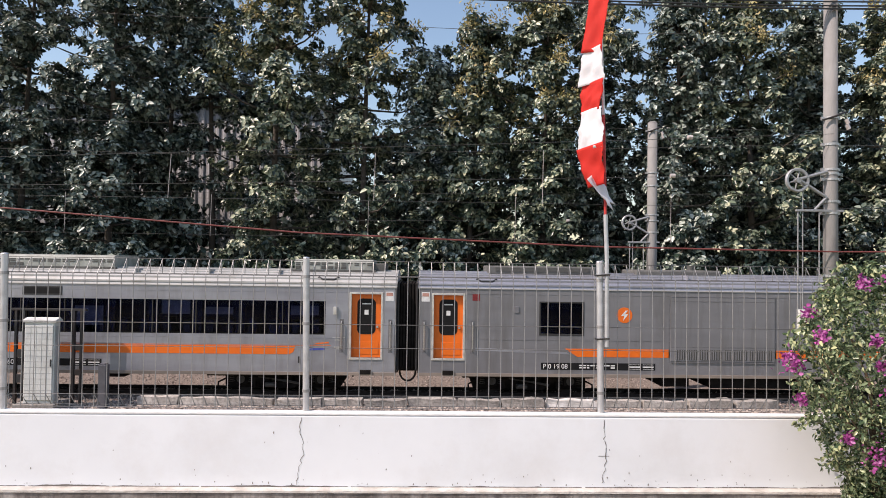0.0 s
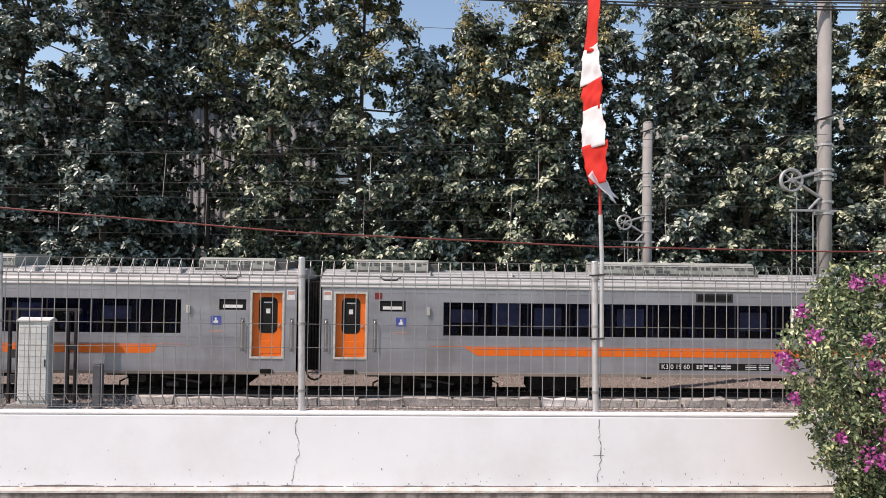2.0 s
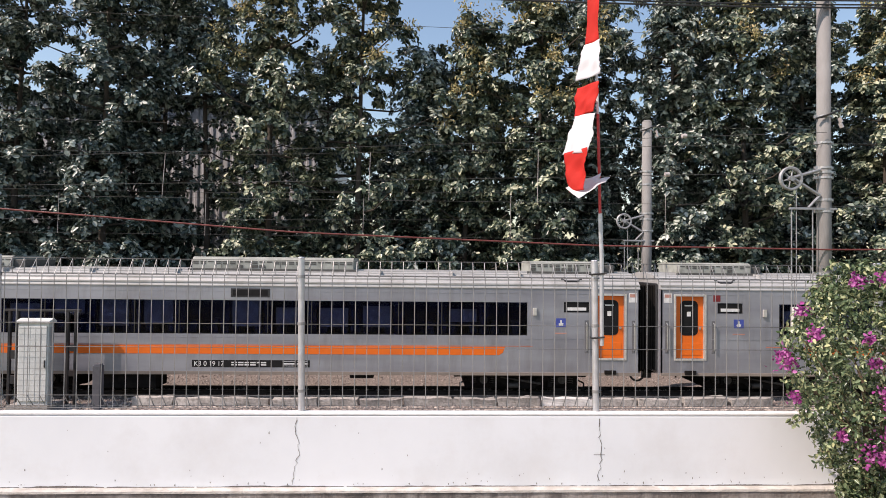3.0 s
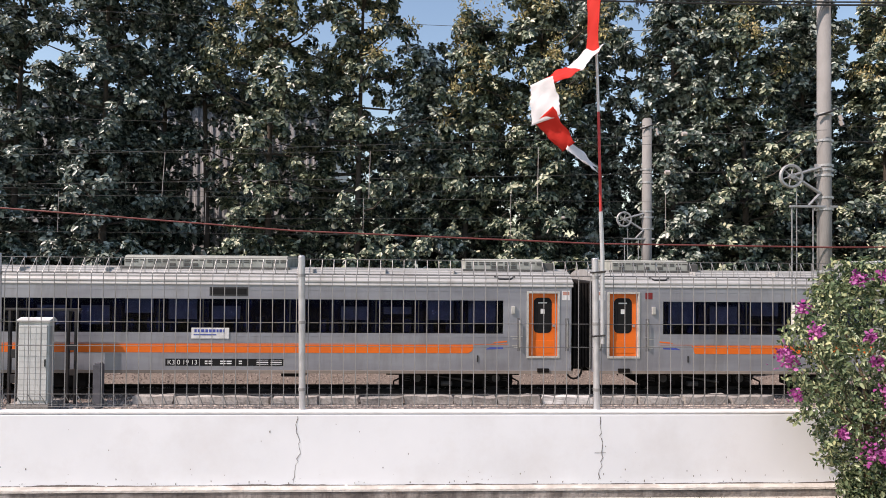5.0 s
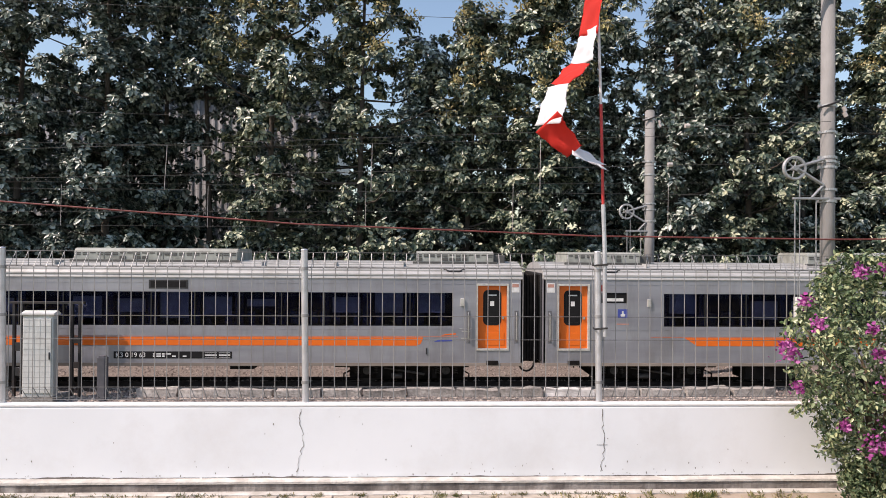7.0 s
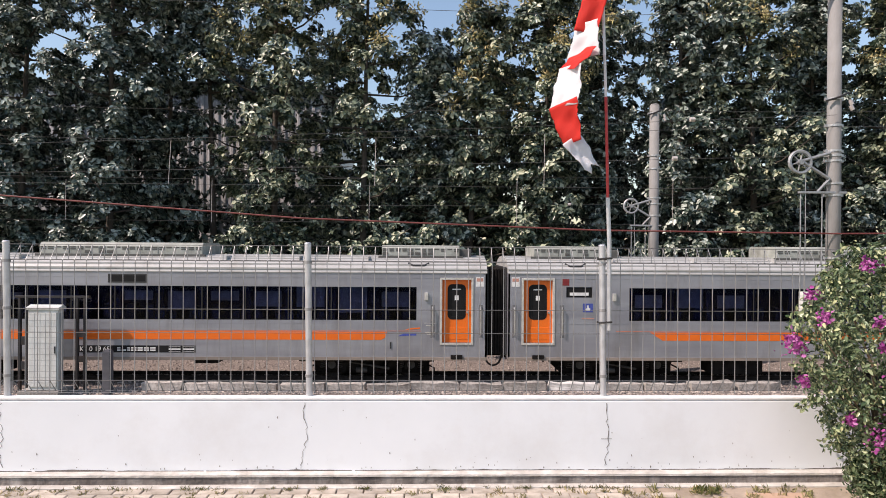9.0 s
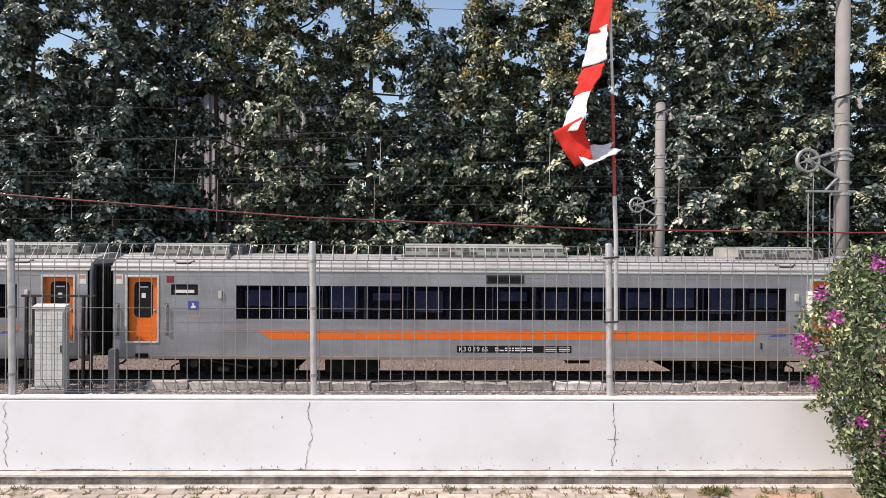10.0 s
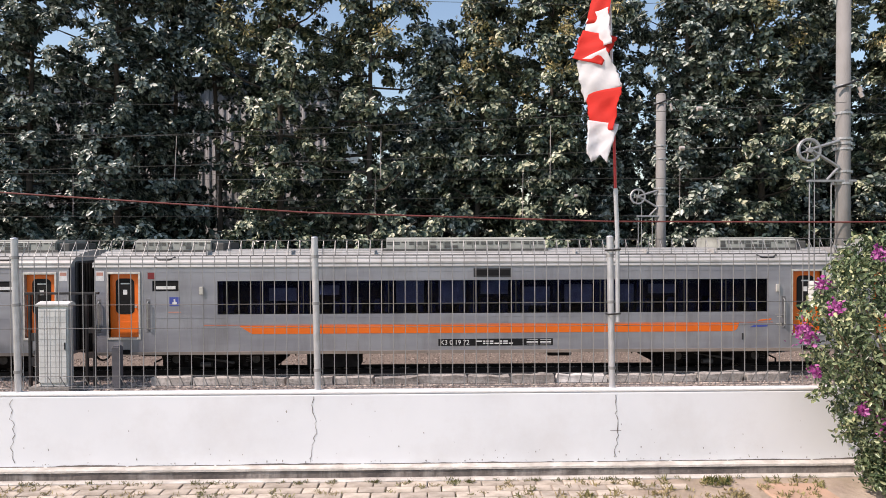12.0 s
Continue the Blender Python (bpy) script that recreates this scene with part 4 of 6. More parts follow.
def trees():
    rng = random.Random(77)
    # place along the track, depth, height, crown radius, yellowing or not
    front = [(-23.2, 25.6, 15.5, 2.6, 0), (-19.6, 26.6, 15.2, 2.4, 0), (-16.3, 25.3, 15.8, 2.4, 0), (-12.9, 25.6, 16.2, 2.5, 0), (-11.75, 28.6, 16.8, 2.3, 0), (-6.2, 25.5, 16.4, 2.65, 1), (-2.6, 25.7, 16.2, 3.0, 1), (0.05, 27.0, 11.3, 2.0, 0),
             (1.85, 26.3, 12.7, 2.45, 1), (4.9, 25.4, 13.6, 2.5, 1), (7.8, 27.6, 14.8, 2.3, 0), (10.6, 25.5, 14.2, 2.3, 0), (13.7, 25.3, 14.6, 2.5, 1), (16.9, 26.9, 14.0, 2.3, 0), (20.0, 25.6, 13.4, 2.4, 1), (23.6, 26.4, 13.8, 2.4, 0), (12.6, 28.4, 15.4, 2.2, 0), (18.6, 28.6, 14.4, 2.2, 0)]
    for i, (x, y, h, r, warm) in enumerate(front):
        tree(x, y, h, -0.4, r, warm, 100 + i, 17000 if h < 11.5 else (26000 if h > 15 else 25000))
    tree(-9.6, 28.4, 16.6, 8.6, 1.9, 0, 151, 11000)
    back = [(-21.4, 10.2), (-17.4, 11.2), (-14.7, 12.4), (-13.2, 9.2), (-8.3, 10.6), (-4.5, 12.4), (-1.4, 8.0), (0.9, 7.4), (3.2, 8.8), (6.2, 9.4), (9.3, 8.6), (12.4, 9.6), (15.6, 9.0), (18.7, 9.2), (22.0, 9.6)]
    for i, (x, h) in enumerate(back):
        tree(x, 30.2 + rng.uniform(-0.5, 0.5), h, -0.8, 2.3, 0, 200 + i, 12000)


trees()


# ---- flowering bush ----
def bush():
    rng = np.random.default_rng(31)
    b = thing("bougainvillea_bush", (3.42, 4.30, -0.16), "overgrown green bougainvillea bush with magenta flowers before the wall", "bush")
    lv = [0.16, 0.36, 0.58, 0.76, 0.99, 1.16, 1.42, 1.58, 1.76, 1.90, 2.0]
    rx = [0.24, 0.31, 0.41, 0.50, 0.61, 0.69, 0.70, 0.57, 0.47, 0.36, 0.20]
    m = 1300
    zc = rng.uniform(0.14, 1.96, m)
    rc = np.interp(zc, lv, rx) * np.sqrt(rng.uniform(0.10, 1.0, m))
    ac = rng.uniform(0, math.tau, m)
    centre = np.stack([rc * np.cos(ac), 0.75 * rc * np.sin(ac), zc], 1)
    pick = np.repeat(np.arange(m), 17)
    n = len(pick)
    d = rng.normal(size=(n, 3))
    d /= np.linalg.norm(d, axis=1, keepdims=True)
    p = centre[pick] + d * rng.uniform(0.01, 0.075, (n, 1))
    face = d + rng.normal(0, 0.4, (n, 3)) + 0.5 * (p - np.array([0, 0, 1.0])) + np.array([0, 0, 0.25])
    part("foliage", leaf_cloud("foliage", p, rng.normal(0, 0.8, (n, 3)) + d * 0.4, rng.uniform(0.022, 0.050, n), M["leaf_bush"], 0.6, 0.50, rng, face), None, b)
    for k in range(22):
        a = k * 2.4
        h = rng.uniform(0.9, 1.9)
        rr = float(np.interp(h, lv, rx)) * 0.9
        bm = tube(bmesh.new(), [(0.05 * math.cos(a), 0.05 * math.sin(a), 0), (0.3 * rr * math.cos(a), 0.2 * rr * math.sin(a), h * 0.6), (rr * math.cos(a), 0.7 * rr * math.sin(a), h)], [0.016, 0.009, 0.004], 5)
        part("stem", bm, M["stem"], b)
    # loose shoots that stand out of the mass
    for k in range(46):
        h = rng.uniform(0.25, 1.98)
        a = rng.uniform(0.55 * math.pi, 1.95 * math.pi)
        rr = float(np.interp(h, lv, rx)) * 0.92
        out = np.array([math.cos(a), 0.75 * math.sin(a), 0.0])
        reach = rng.uniform(0.06, 0.15)
        base = out * rr + np.array([0, 0, h])
        pts = [base + out * reach * u + np.array([0, 0, 0.10 * u - 0.12 * u * u]) for u in np.linspace(0, 1, 6)]
        shoot = part("shoot", tube(bmesh.new(), [tuple(q) for q in pts], [0.0028, 0.0026, 0.0023, 0.002, 0.0016, 0.001], 4), M["stem"], b)
        q = np.repeat(np.array(pts[1:]), 3, axis=0)
        m = len(q)
        part("shoot_leaves", leaf_cloud("shoot_leaves", q, rng.normal(0, 0.7, (m, 3)) + out * 0.5, rng.uniform(0.030, 0.058, m), M["leaf_bush"], 0.7, 0.55, rng), None, shoot)
    for x, z, s in ((2.69, 1.07, 0.075), (2.67, 1.13, 0.06), (2.75, 0.83, 0.04), (2.81, 1.45, 0.05), (2.79, 1.31, 0.04), (3.09, 1.68, 0.05), (3.30, 1.62, 0.08), (3.15, 0.90, 0.075), (3.13, 0.96, 0.05),
                    (3.20, 0.62, 0.07), (3.13, 0.49, 0.085), (3.20, 0.46, 0.06), (3.30, 0.53, 0.06), (3.21, 1.13, 0.05), (3.32, 1.12, 0.05), (3.05, 1.14, 0.03), (3.36, 0.86, 0.07), (3.31, 0.74, 0.05), (3.39, 1.36, 0.06), (3.02, 1.30, 0.03), (2.98, 0.60, 0.035), (3.40, 0.62, 0.06), (3.44, 1.64, 0.07), (3.52, 1.30, 0.05), (3.47, 0.96, 0.06), (3.40, 0.44, 0.06), (3.24, 1.70, 0.04)):
        m = 64
        dx = x - 3.42
        half = float(np.interp(z + 0.16, lv, rx)) * 1.02
        dy = -0.72 * math.sqrt(max(0.0, half * half - dx * dx)) - 0.02
        c = rng.normal(0, 0.5, (m, 3)) * s + np.array([dx, dy, z + 0.16])
        part("blossom", leaf_cloud("blossom", c, rng.normal(0, 1, (m, 3)) + np.array([0, -0.6, 0.2]), rng.uniform(0.020, 0.038, m), M["bract"], 0.0, 0.75, rng), None, b, "magenta papery flowers")


bush()


# ---- train ----
PITCH = 20.94
HALF = 10.18
SIDE = -1.5
DOOR_W, DOOR_Z0, DOOR_Z1 = 0.80, -0.82, 0.90
ROOF = [(-1.5, 1.10), (-1.475, 1.17), (-1.40, 1.26), (-1.27, 1.345), (-1.08, 1.42), (-0.75, 1.495), (-0.38, 1.535), (0, 1.55)]
ROOF = ROOF + [(-y, z) for y, z in ROOF[-2::-1]]


def bogie(parent, x):
    b = part("bogie", bmesh.new(), M["under"], parent, "black two-axle bogie")
    bm = bmesh.new()
    for s in (-1, 1):
        y = s * 0.95
        prof = [(-1.55, -1.42), (-1.25, -1.30), (-0.55, -1.36), (-0.3, -1.58), (0.3, -1.58), (0.55, -1.36), (1.25, -1.30), (1.55, -1.42), (1.5, -1.56), (1.15, -1.50), (0.6, -1.58), (0.35, -1.74), (-0.35, -1.74), (-0.6, -1.58), (-1.15, -1.50), (-1.5, -1.56)]
        a = [bm.verts.new((px, y - 0.08, pz)) for px, pz in prof]
        c = [bm.verts.new((px, y + 0.08, pz)) for px, pz in prof]
        for i in range(len(prof)):
            j = (i + 1) % len(prof)
            bm.faces.new((a[i], a[j], c[j], c[i]))
        bm.faces.new(a[::-1])
        bm.faces.new(c)
        for ax in (-1.1, 1.1):
            box(bm, ax - 0.17, ax + 0.17, y - 0.14, y + 0.14, -1.63, -1.36, bevel=0.03)
            for dx in (-0.26, 0.26):
                cyl(bm, (ax + dx, y, -1.60), (ax + dx, y, -1.36), 0.075, seg=10)
        for dx in (-0.17, 0.17):
            cyl(bm, (dx, y, -1.60), (dx, y, -1.26), 0.13, seg=12)
        box(bm, -0.85, -0.72, y - 0.1, y + 0.05, -1.72, -1.44, bevel=0.015)
        box(bm, 0.72, 0.85, y - 0.1, y + 0.05, -1.72, -1.44, bevel=0.015)
        tube(bm, [(-1.55, y - 0.05, -1.5), (-1.75, y - 0.05, -1.6), (-1.75, y - 0.05, -1.78)], 0.025, 6)
        tube(bm, [(1.55, y - 0.05, -1.5), (1.75, y - 0.05, -1.6), (1.75, y - 0.05, -1.78)], 0.025, 6)
    box(bm, -0.25, 0.25, -0.95, 0.95, -1.5, -1.28, bevel=0.03)
    # Added filler block: the black shade between the frames given a solid shape.
    box(bm, -1.62, 1.62, -0.86, 0.86, -1.78, -1.27, bevel=0.08)
    box(bm, -1.95, 1.72, -1.38, -1.30, -1.36, -1.235, bevel=0.02)
    bmesh.ops.recalc_face_normals(bm, faces=bm.faces[:])
    bm.to_mesh(b.data)
    bm.free()
    b.data.materials.append(M["under"]) if not b.data.materials else None
    b.location = (x, 0, 0)
    for ax in (-1.1, 1.1):
        part("axle_cover", cyl(bmesh.new(), (ax, -1.125, -1.49), (ax, -1.085, -1.49), 0.115, 0.10, 14), M["bogie_dust"], b, "dusty axle box cover")
        for dx in (-0.26, 0.26):
            bm = bmesh.new()
            tube(bm, [(ax + dx + 0.085 * math.cos(k * 0.9), -0.97 + 0.085 * math.sin(k * 0.9), -1.61 + 0.0075 * k) for k in range(34)], 0.014, 5)
            part("coil_spring", bm, M["bogie_dust"], b, "dusty coil spring")
    part("damper", tube(bmesh.new(), [(-0.62, -1.12, -1.42), (-0.1, -1.12, -1.50), (0.05, -1.12, -1.52), (0.5, -1.12, -1.60)], [0.022, 0.022, 0.034, 0.034], 8), M["bogie_dust"], b, "dusty oil damper")
    part("brake_cylinder", cyl(bmesh.new(), (-0.42, -1.13, -1.64), (-0.12, -1.13, -1.64), 0.07, seg=12), M["bogie_dust"], b)
    for ax in (-1.1, 1.1):
        bm = bmesh.new()
        for s in (-1, 1):
            y = s * 0.57
            cyl(bm, (0, y - 0.065, 0), (0, y + 0.065, 0), 0.385, seg=28)
            cyl(bm, (0, y - s * 0.10, 0), (0, y - s * 0.065, 0), 0.42, seg=28)
            cyl(bm, (0, y + s * 0.06, 0), (0, y + s * 0.10, 0), 0.11, seg=12)
            for k in range(4):
                a = k * math.tau / 4
                cyl(bm, (0.24 * math.cos(a), y + s * 0.064, 0.24 * math.sin(a)), (0.24 * math.cos(a), y + s * 0.072, 0.24 * math.sin(a)), 0.05, seg=8)
        cyl(bm, (0, -0.9, 0), (0, 0.9, 0), 0.075, seg=12)
        w = part("wheelset", bm, M["wheel"], b, "worn steel wheelset")
        w.location = (ax, 0, RAIL_TOP + 0.385)
        WHEELS.append(w)
    return b


WHEELS = []


def door(parent, x, flip):
    y = SIDE
    f = bmesh.new()
    w, t = DOOR_W / 2, 0.055
    for a in ((-w - t, -w, DOOR_Z0 - t, DOOR_Z1 + t), (w, w + t, DOOR_Z0 - t, DOOR_Z1 + t)):
        box(f, a[0], a[1], y - 0.018, y + 0.09, a[2], a[3], bevel=0.006)
    box(f, -w, w, y - 0.018, y + 0.09, DOOR_Z1, DOOR_Z1 + t, bevel=0.006)
    box(f, -w, w, y - 0.022, y + 0.09, DOOR_Z0 - t, DOOR_Z0, bevel=0.006)
    d = part("door", bmesh.new(), M["orange"], parent, "bright orange coach door")
    bm = bmesh.new()
    yy = y + 0.085
    wall_with_holes(bm, [-w, -0.19, 0.19, w], [DOOR_Z0, -0.13, 0.72, DOOR_Z1], [(-0.19, 0.19, -0.13, 0.72)], yy, 0.03)
    box(bm, -w + 0.06, w - 0.06, yy - 0.008, yy, DOOR_Z0 + 0.08, DOOR_Z0 + 0.42, bevel=0.004)
    bmesh.ops.recalc_face_normals(bm, faces=bm.faces[:])
    bm.to_mesh(d.data)
    bm.free()
    d.location = (x, 0, 0)
    part("door_window", boxed(-0.185, 0.185, yy + 0.006, yy + 0.02, -0.125, 0.715, bevel=0.005), M["plate"], d, "dark door window")
    gasket = bmesh.new()
    inner, outer = [], []
    for cx, cz, a0 in ((0.12, 0.65, 0), (-0.12, 0.65, 90), (-0.12, -0.06, 180), (0.12, -0.06, 270)):
        for k in range(6):
            a = radians(a0 + 18 * k)
            inner.append((cx + 0.05 * math.cos(a), cz + 0.05 * math.sin(a)))
            outer.append((cx + 0.13 * math.cos(a), cz + 0.13 * math.sin(a)))
    rings = [[gasket.verts.new((px, py, pz)) for px, pz in ring] for ring, py in ((inner, yy + 0.004), (inner, yy - 0.010), (outer, yy - 0.006), (outer, yy + 0.004))]
    for r0, r1 in zip(rings, rings[1:]):
        for k in range(len(inner)):
            n = (k + 1) % len(inner)
            gasket.faces.new((r0[k], r0[n], r1[n], r1[k]))
    bmesh.ops.recalc_face_normals(gasket, faces=gasket.faces[:])
    part("gasket", gasket, M["plate"], d, "black rubber gasket")
    part("sticker", boxed(-0.055, 0.055, yy + 0.002, yy + 0.005, 0.34, 0.47), M["white_mark"], d, "white paper notice")
    part("top_label", boxed(-0.12, 0.12, yy + 0.002, yy + 0.005, 0.62, 0.655), M["white_mark"], d, "white strip label")
    part("lever", boxed(0.27, 0.33, yy - 0.04, yy - 0.0, -0.02, 0.04, bevel=0.006), M["rail_bar"], d, "steel door lever")
    fr = part("door_frame", f, M["door_frame"], parent, "pale alloy door frame")
    fr.location = (x, 0, 0)
    for s in (-1, 1):
        hx = x + s * 0.66
        h = part("grab_rail", tube(bmesh.new(), [(hx, y, -0.62), (hx, y - 0.06, -0.58), (hx, y - 0.06, 0.12), (hx, y, 0.16)], 0.017, 8), M["rail_bar"], parent, "steel grab rail")
        part("rail_backing", boxed(hx - 0.055, hx + 0.055, y - 0.004, y + 0.01, -0.68, 0.22, bevel=0.004), M["recess"], h, "dark recessed backing")


def roof_unit(parent, x0, x1, big):
    u = part("air_conditioner", bmesh.new(), M["ac"], parent, "weathered roof air-conditioning unit")
    bm = bmesh.new()
    top = 1.87 if big else 1.84
    extrude_profile(bm, [(-0.78, 1.42), (-0.78, 1.76), (-0.72, top - 0.025), (-0.62, top), (0.62, top), (0.72, top - 0.025), (0.78, 1.76), (0.78, 1.42)], x0, x1)
    bm.to_mesh(u.data)
    bm.free()
    rng = random.Random(int(x0 * 100))
    n = 22 if big else 12
    step = (x1 - x0) / n
    for i in range(n):
        xa = x0 + i * step
        part("louvre_panel", boxed(xa + 0.025, xa + step - 0.025, -0.785, -0.776, 1.715, 1.75), M["ac_dark"], u, "dark upper louvre")
        if rng.random() < 0.62:
            part("slot", boxed(xa + 0.03, xa + step - 0.03, -0.788, -0.776, 1.665, 1.70), M["ac_dark"], u, "dark vent slot")
        if i % 4 == 3:
            part("panel_joint", boxed(xa + step - 0.006, xa + step + 0.006, -0.787, -0.776, 1.56, 1.755), M["ac_dark"], u)
        if rng.random() < 0.2:
            part("hatch", boxed(xa + 0.02, xa + step - 0.02, -0.792, -0.776, 1.565, 1.645, bevel=0.003), M["ac_dark"], u, "dark hatch")
    # Mounting rail in a dark colour draws the shadow line under the unit.
    part("base_shadow_rail", boxed(x0 - 0.1, x1 + 0.1, -0.83, -0.785, 1.47, 1.545, bevel=0.004), M["ac_dark"], u, "mounting rail coloured as the dark shadow line")
    if not big:
        part("end_cowl", boxed(x1 + 0.003, x1 + 0.35, -0.7, 0.7, 1.45, 1.74, bevel=0.03), M["ac_dark"], u, "dark sloped cowl")


def number_board(parent, x, words, width, z0=-1.10, z1=-0.91):
    p = part("number_board", boxed(x, x + width, SIDE - 0.006, SIDE - 0.001, z0, z1), M["plate"], parent, "black board with white lettering")
    if words:
        me = text_mesh(words, 0.125, M["white_mark"], "lettering")
        t = part("lettering", me, None, p, "white painted lettering")
        t.matrix_basis = pose(x + 0.05, SIDE - 0.009, z0 + 0.035, 90)
    rng = random.Random(words)
    bm = bmesh.new()
    xx = x + (0.95 * width * 0.31 + 0.12 if words else 0.08)
    while xx < x + width * 0.62:
        w = rng.uniform(0.05, 0.16)
        for zz in (z0 + 0.045, z0 + 0.105):
            if rng.random() < 0.8:
                box(bm, xx, xx + w, SIDE - 0.009, SIDE - 0.0065, zz, zz + 0.035)
        xx += w + 0.03
    for xa, xb in ((0.77, 0.87), (0.89, 0.985)):
        for q in ((z0 + 0.03, z0 + 0.04), (z0 + 0.15, z0 + 0.16), (z0 + 0.075, z0 + 0.11)):
            box(bm, x + width * xa, x + width * xb, SIDE - 0.009, SIDE - 0.0065, *q)
    tagged(part("small_print", bm, M["white_mark"], p), "unreadable white small print", kind="stuff")


def flat_shape(pts, y0, y1):
    bm = bmesh.new()
    a = [bm.verts.new((x, y0, z)) for x, z in pts]
    c = [bm.verts.new((x, y1, z)) for x, z in pts]
    bm.faces.new(a)
    bm.faces.new(c[::-1])
    for i in range(len(pts)):
        j = (i + 1) % len(pts)
        bm.faces.new((a[j], a[i], c[i], c[j]))
    bmesh.ops.recalc_face_normals(bm, faces=bm.faces[:])
    return bm


def stripe(parent, x0, x1, taper0, taper1, z0=-0.745, z1=-0.52):
    pts = [(x0 + taper0, z0), (x1 - taper1 * 0.35, z0), (x1 - taper1 * 0.12, z0 + 0.06), (x1, z1 - 0.03), (x1, z1), (x0, z1)]
    part("stripe", flat_shape(pts, SIDE - 0.004, SIDE - 0.0005), M["orange"], parent, "orange side stripe")


def coach(words, mirror, power, plate, sign_x, seed):
    """One carriage; local x along the train, z as in the world, local y = 0 on the track's middle."""
    rng = random.Random(seed)
    label = ("grey stainless generator carriage with louvred side panel and orange doors" if power
             else "grey stainless passenger carriage with dark window band and orange doors")
    c = thing("train_carriage", (0, RAIL_Y, 0), label, "train carriage", "carriages of the train")
    s = -1 if mirror else 1
    side = M["body_power"] if power else M["body"]
    roof_mat = M["body"] if power else M["roof"]

    def span(a, b):
        return (a, b) if s > 0 else (-b, -a)

    dx = 9.35
    doors = [(-dx - DOOR_W / 2, -dx + DOOR_W / 2, DOOR_Z0, DOOR_Z1), (dx - DOOR_W / 2, dx + DOOR_W / 2, DOOR_Z0, DOOR_Z1)]
    if power:
        wins = [(-6.82, -5.66, -0.13, 0.72)]
    else:
        wins = [(-8.25, 7.05, -0.21, 0.70) if mirror else (-6.83, 8.25, -0.21, 0.70)]
        lav = (8.06, 8.78, 0.43, 0.72) if mirror else (-8.58, -7.86, 0.43, 0.72)
        wins.append(lav)
    holes = doors + wins
    xs = [-HALF, HALF] + [v for h in holes for v in h[:2]]
    zs = [-1.27, 1.10] + [v for h in holes for v in h[2:]]
    bm = bmesh.new()
    wall_with_holes(bm, xs, zs, holes, SIDE, 0.09)
    # far side, floor and ends of the shell
    box(bm, -HALF, HALF, 1.44, 1.5, -1.27, 1.10)
    box(bm, -HALF, HALF, -1.495, 1.44, -1.26, -1.18)
    for e in (-1, 1):
        x = e * HALF
        box(bm, min(x, x - e * 0.05), max(x, x - e * 0.05), -1.5, 1.5, -1.27, 1.10)
    bmesh.ops.recalc_face_normals(bm, faces=bm.faces[:])
    body = part("body_shell", bm, side, c)
    # Dark navy sheet behind the windows: the interior's dimness put into colour.
    part("interior_shade", boxed(-HALF + 0.1, HALF - 0.1, -0.75, -0.70, -1.15, 1.1), M["interior_shade"], c, "navy sheet with the interior's shade in its colour")
    part("cornice", boxed(-HALF, HALF, SIDE - 0.02, SIDE + 0.02, 1.075, 1.105, bevel=0.006), M["roof"], c, "pale cant rail")
    part("sole_bar", boxed(-HALF, HALF, SIDE - 0.012, SIDE + 0.02, -1.30, -1.215, bevel=0.005), M["dust"], c, "dusty brown sole bar")
    for z in (0.94, -0.30):
        part("seam", boxed(-9.0 + 0.1, 9.0 - 0.1, SIDE - 0.006, SIDE - 0.001, z, z + 0.012), side, c)
    roof = part("roof", extrude_profile(bmesh.new(), ROOF, -HALF, HALF), roof_mat, c, "ribbed dull grey roof" if power else "ribbed pale grey roof")
    for y, z in ((-1.485, 1.20), (-1.36, 1.315), (-1.2, 1.39), (-1.0, 1.455), (-0.78, 1.505), (-0.5, 1.54)):
        part("rib", boxed(-HALF, HALF, y - 0.012, y + 0.012, z - 0.03, z + 0.012), roof_mat, roof)
    for x in (-7.2, -4.9, -2.6, 3.0, 5.0, 6.9):
        part("roof_joint", boxed(x - 0.012, x + 0.012, -1.2, -0.3, 1.40, 1.52), roof_mat, roof)
    if not power:
        roof_unit(c, *span(-9.35, -7.25), False)
        roof_unit(c, *span(7.25, 9.45), False)
        roof_unit(c, -2.3, 2.2, True)
    else:
        part("roof_box", boxed(-8.2, -5.1, -0.8, 0.8, 1.46, 1.72, bevel=0.04), M["roof_kit"], c, "low dull roof equipment box")
        part("roof_grille", boxed(-8.0, -5.3, -0.812, -0.80, 1.56, 1.68), M["ac_dark"], c, "dark roof grille")
        part("roof_hood", boxed(-3.9, -1.4, -0.7, 0.7, 1.46, 1.66, bevel=0.05), M["roof_kit"], c, "low engine hood on the roof")
        part("exhaust", cyl(bmesh.new(), (-2.2, -0.4, 1.6), (-2.2, -0.4, 1.8), 0.10, seg=14), M["ac_dark"], c)
    for x in (-8.3, 8.3):
        part("lifting_eye", tube(bmesh.new(), [(x - 0.28, -1.31, 1.345), (x - 0.15, -1.38, 1.28), (x + 0.15, -1.38, 1.28), (x + 0.28, -1.31, 1.345)], 0.03, 6), M["trim"], c, "black lifting bracket")
    for x in (-dx, dx):
        door(c, x, 1)
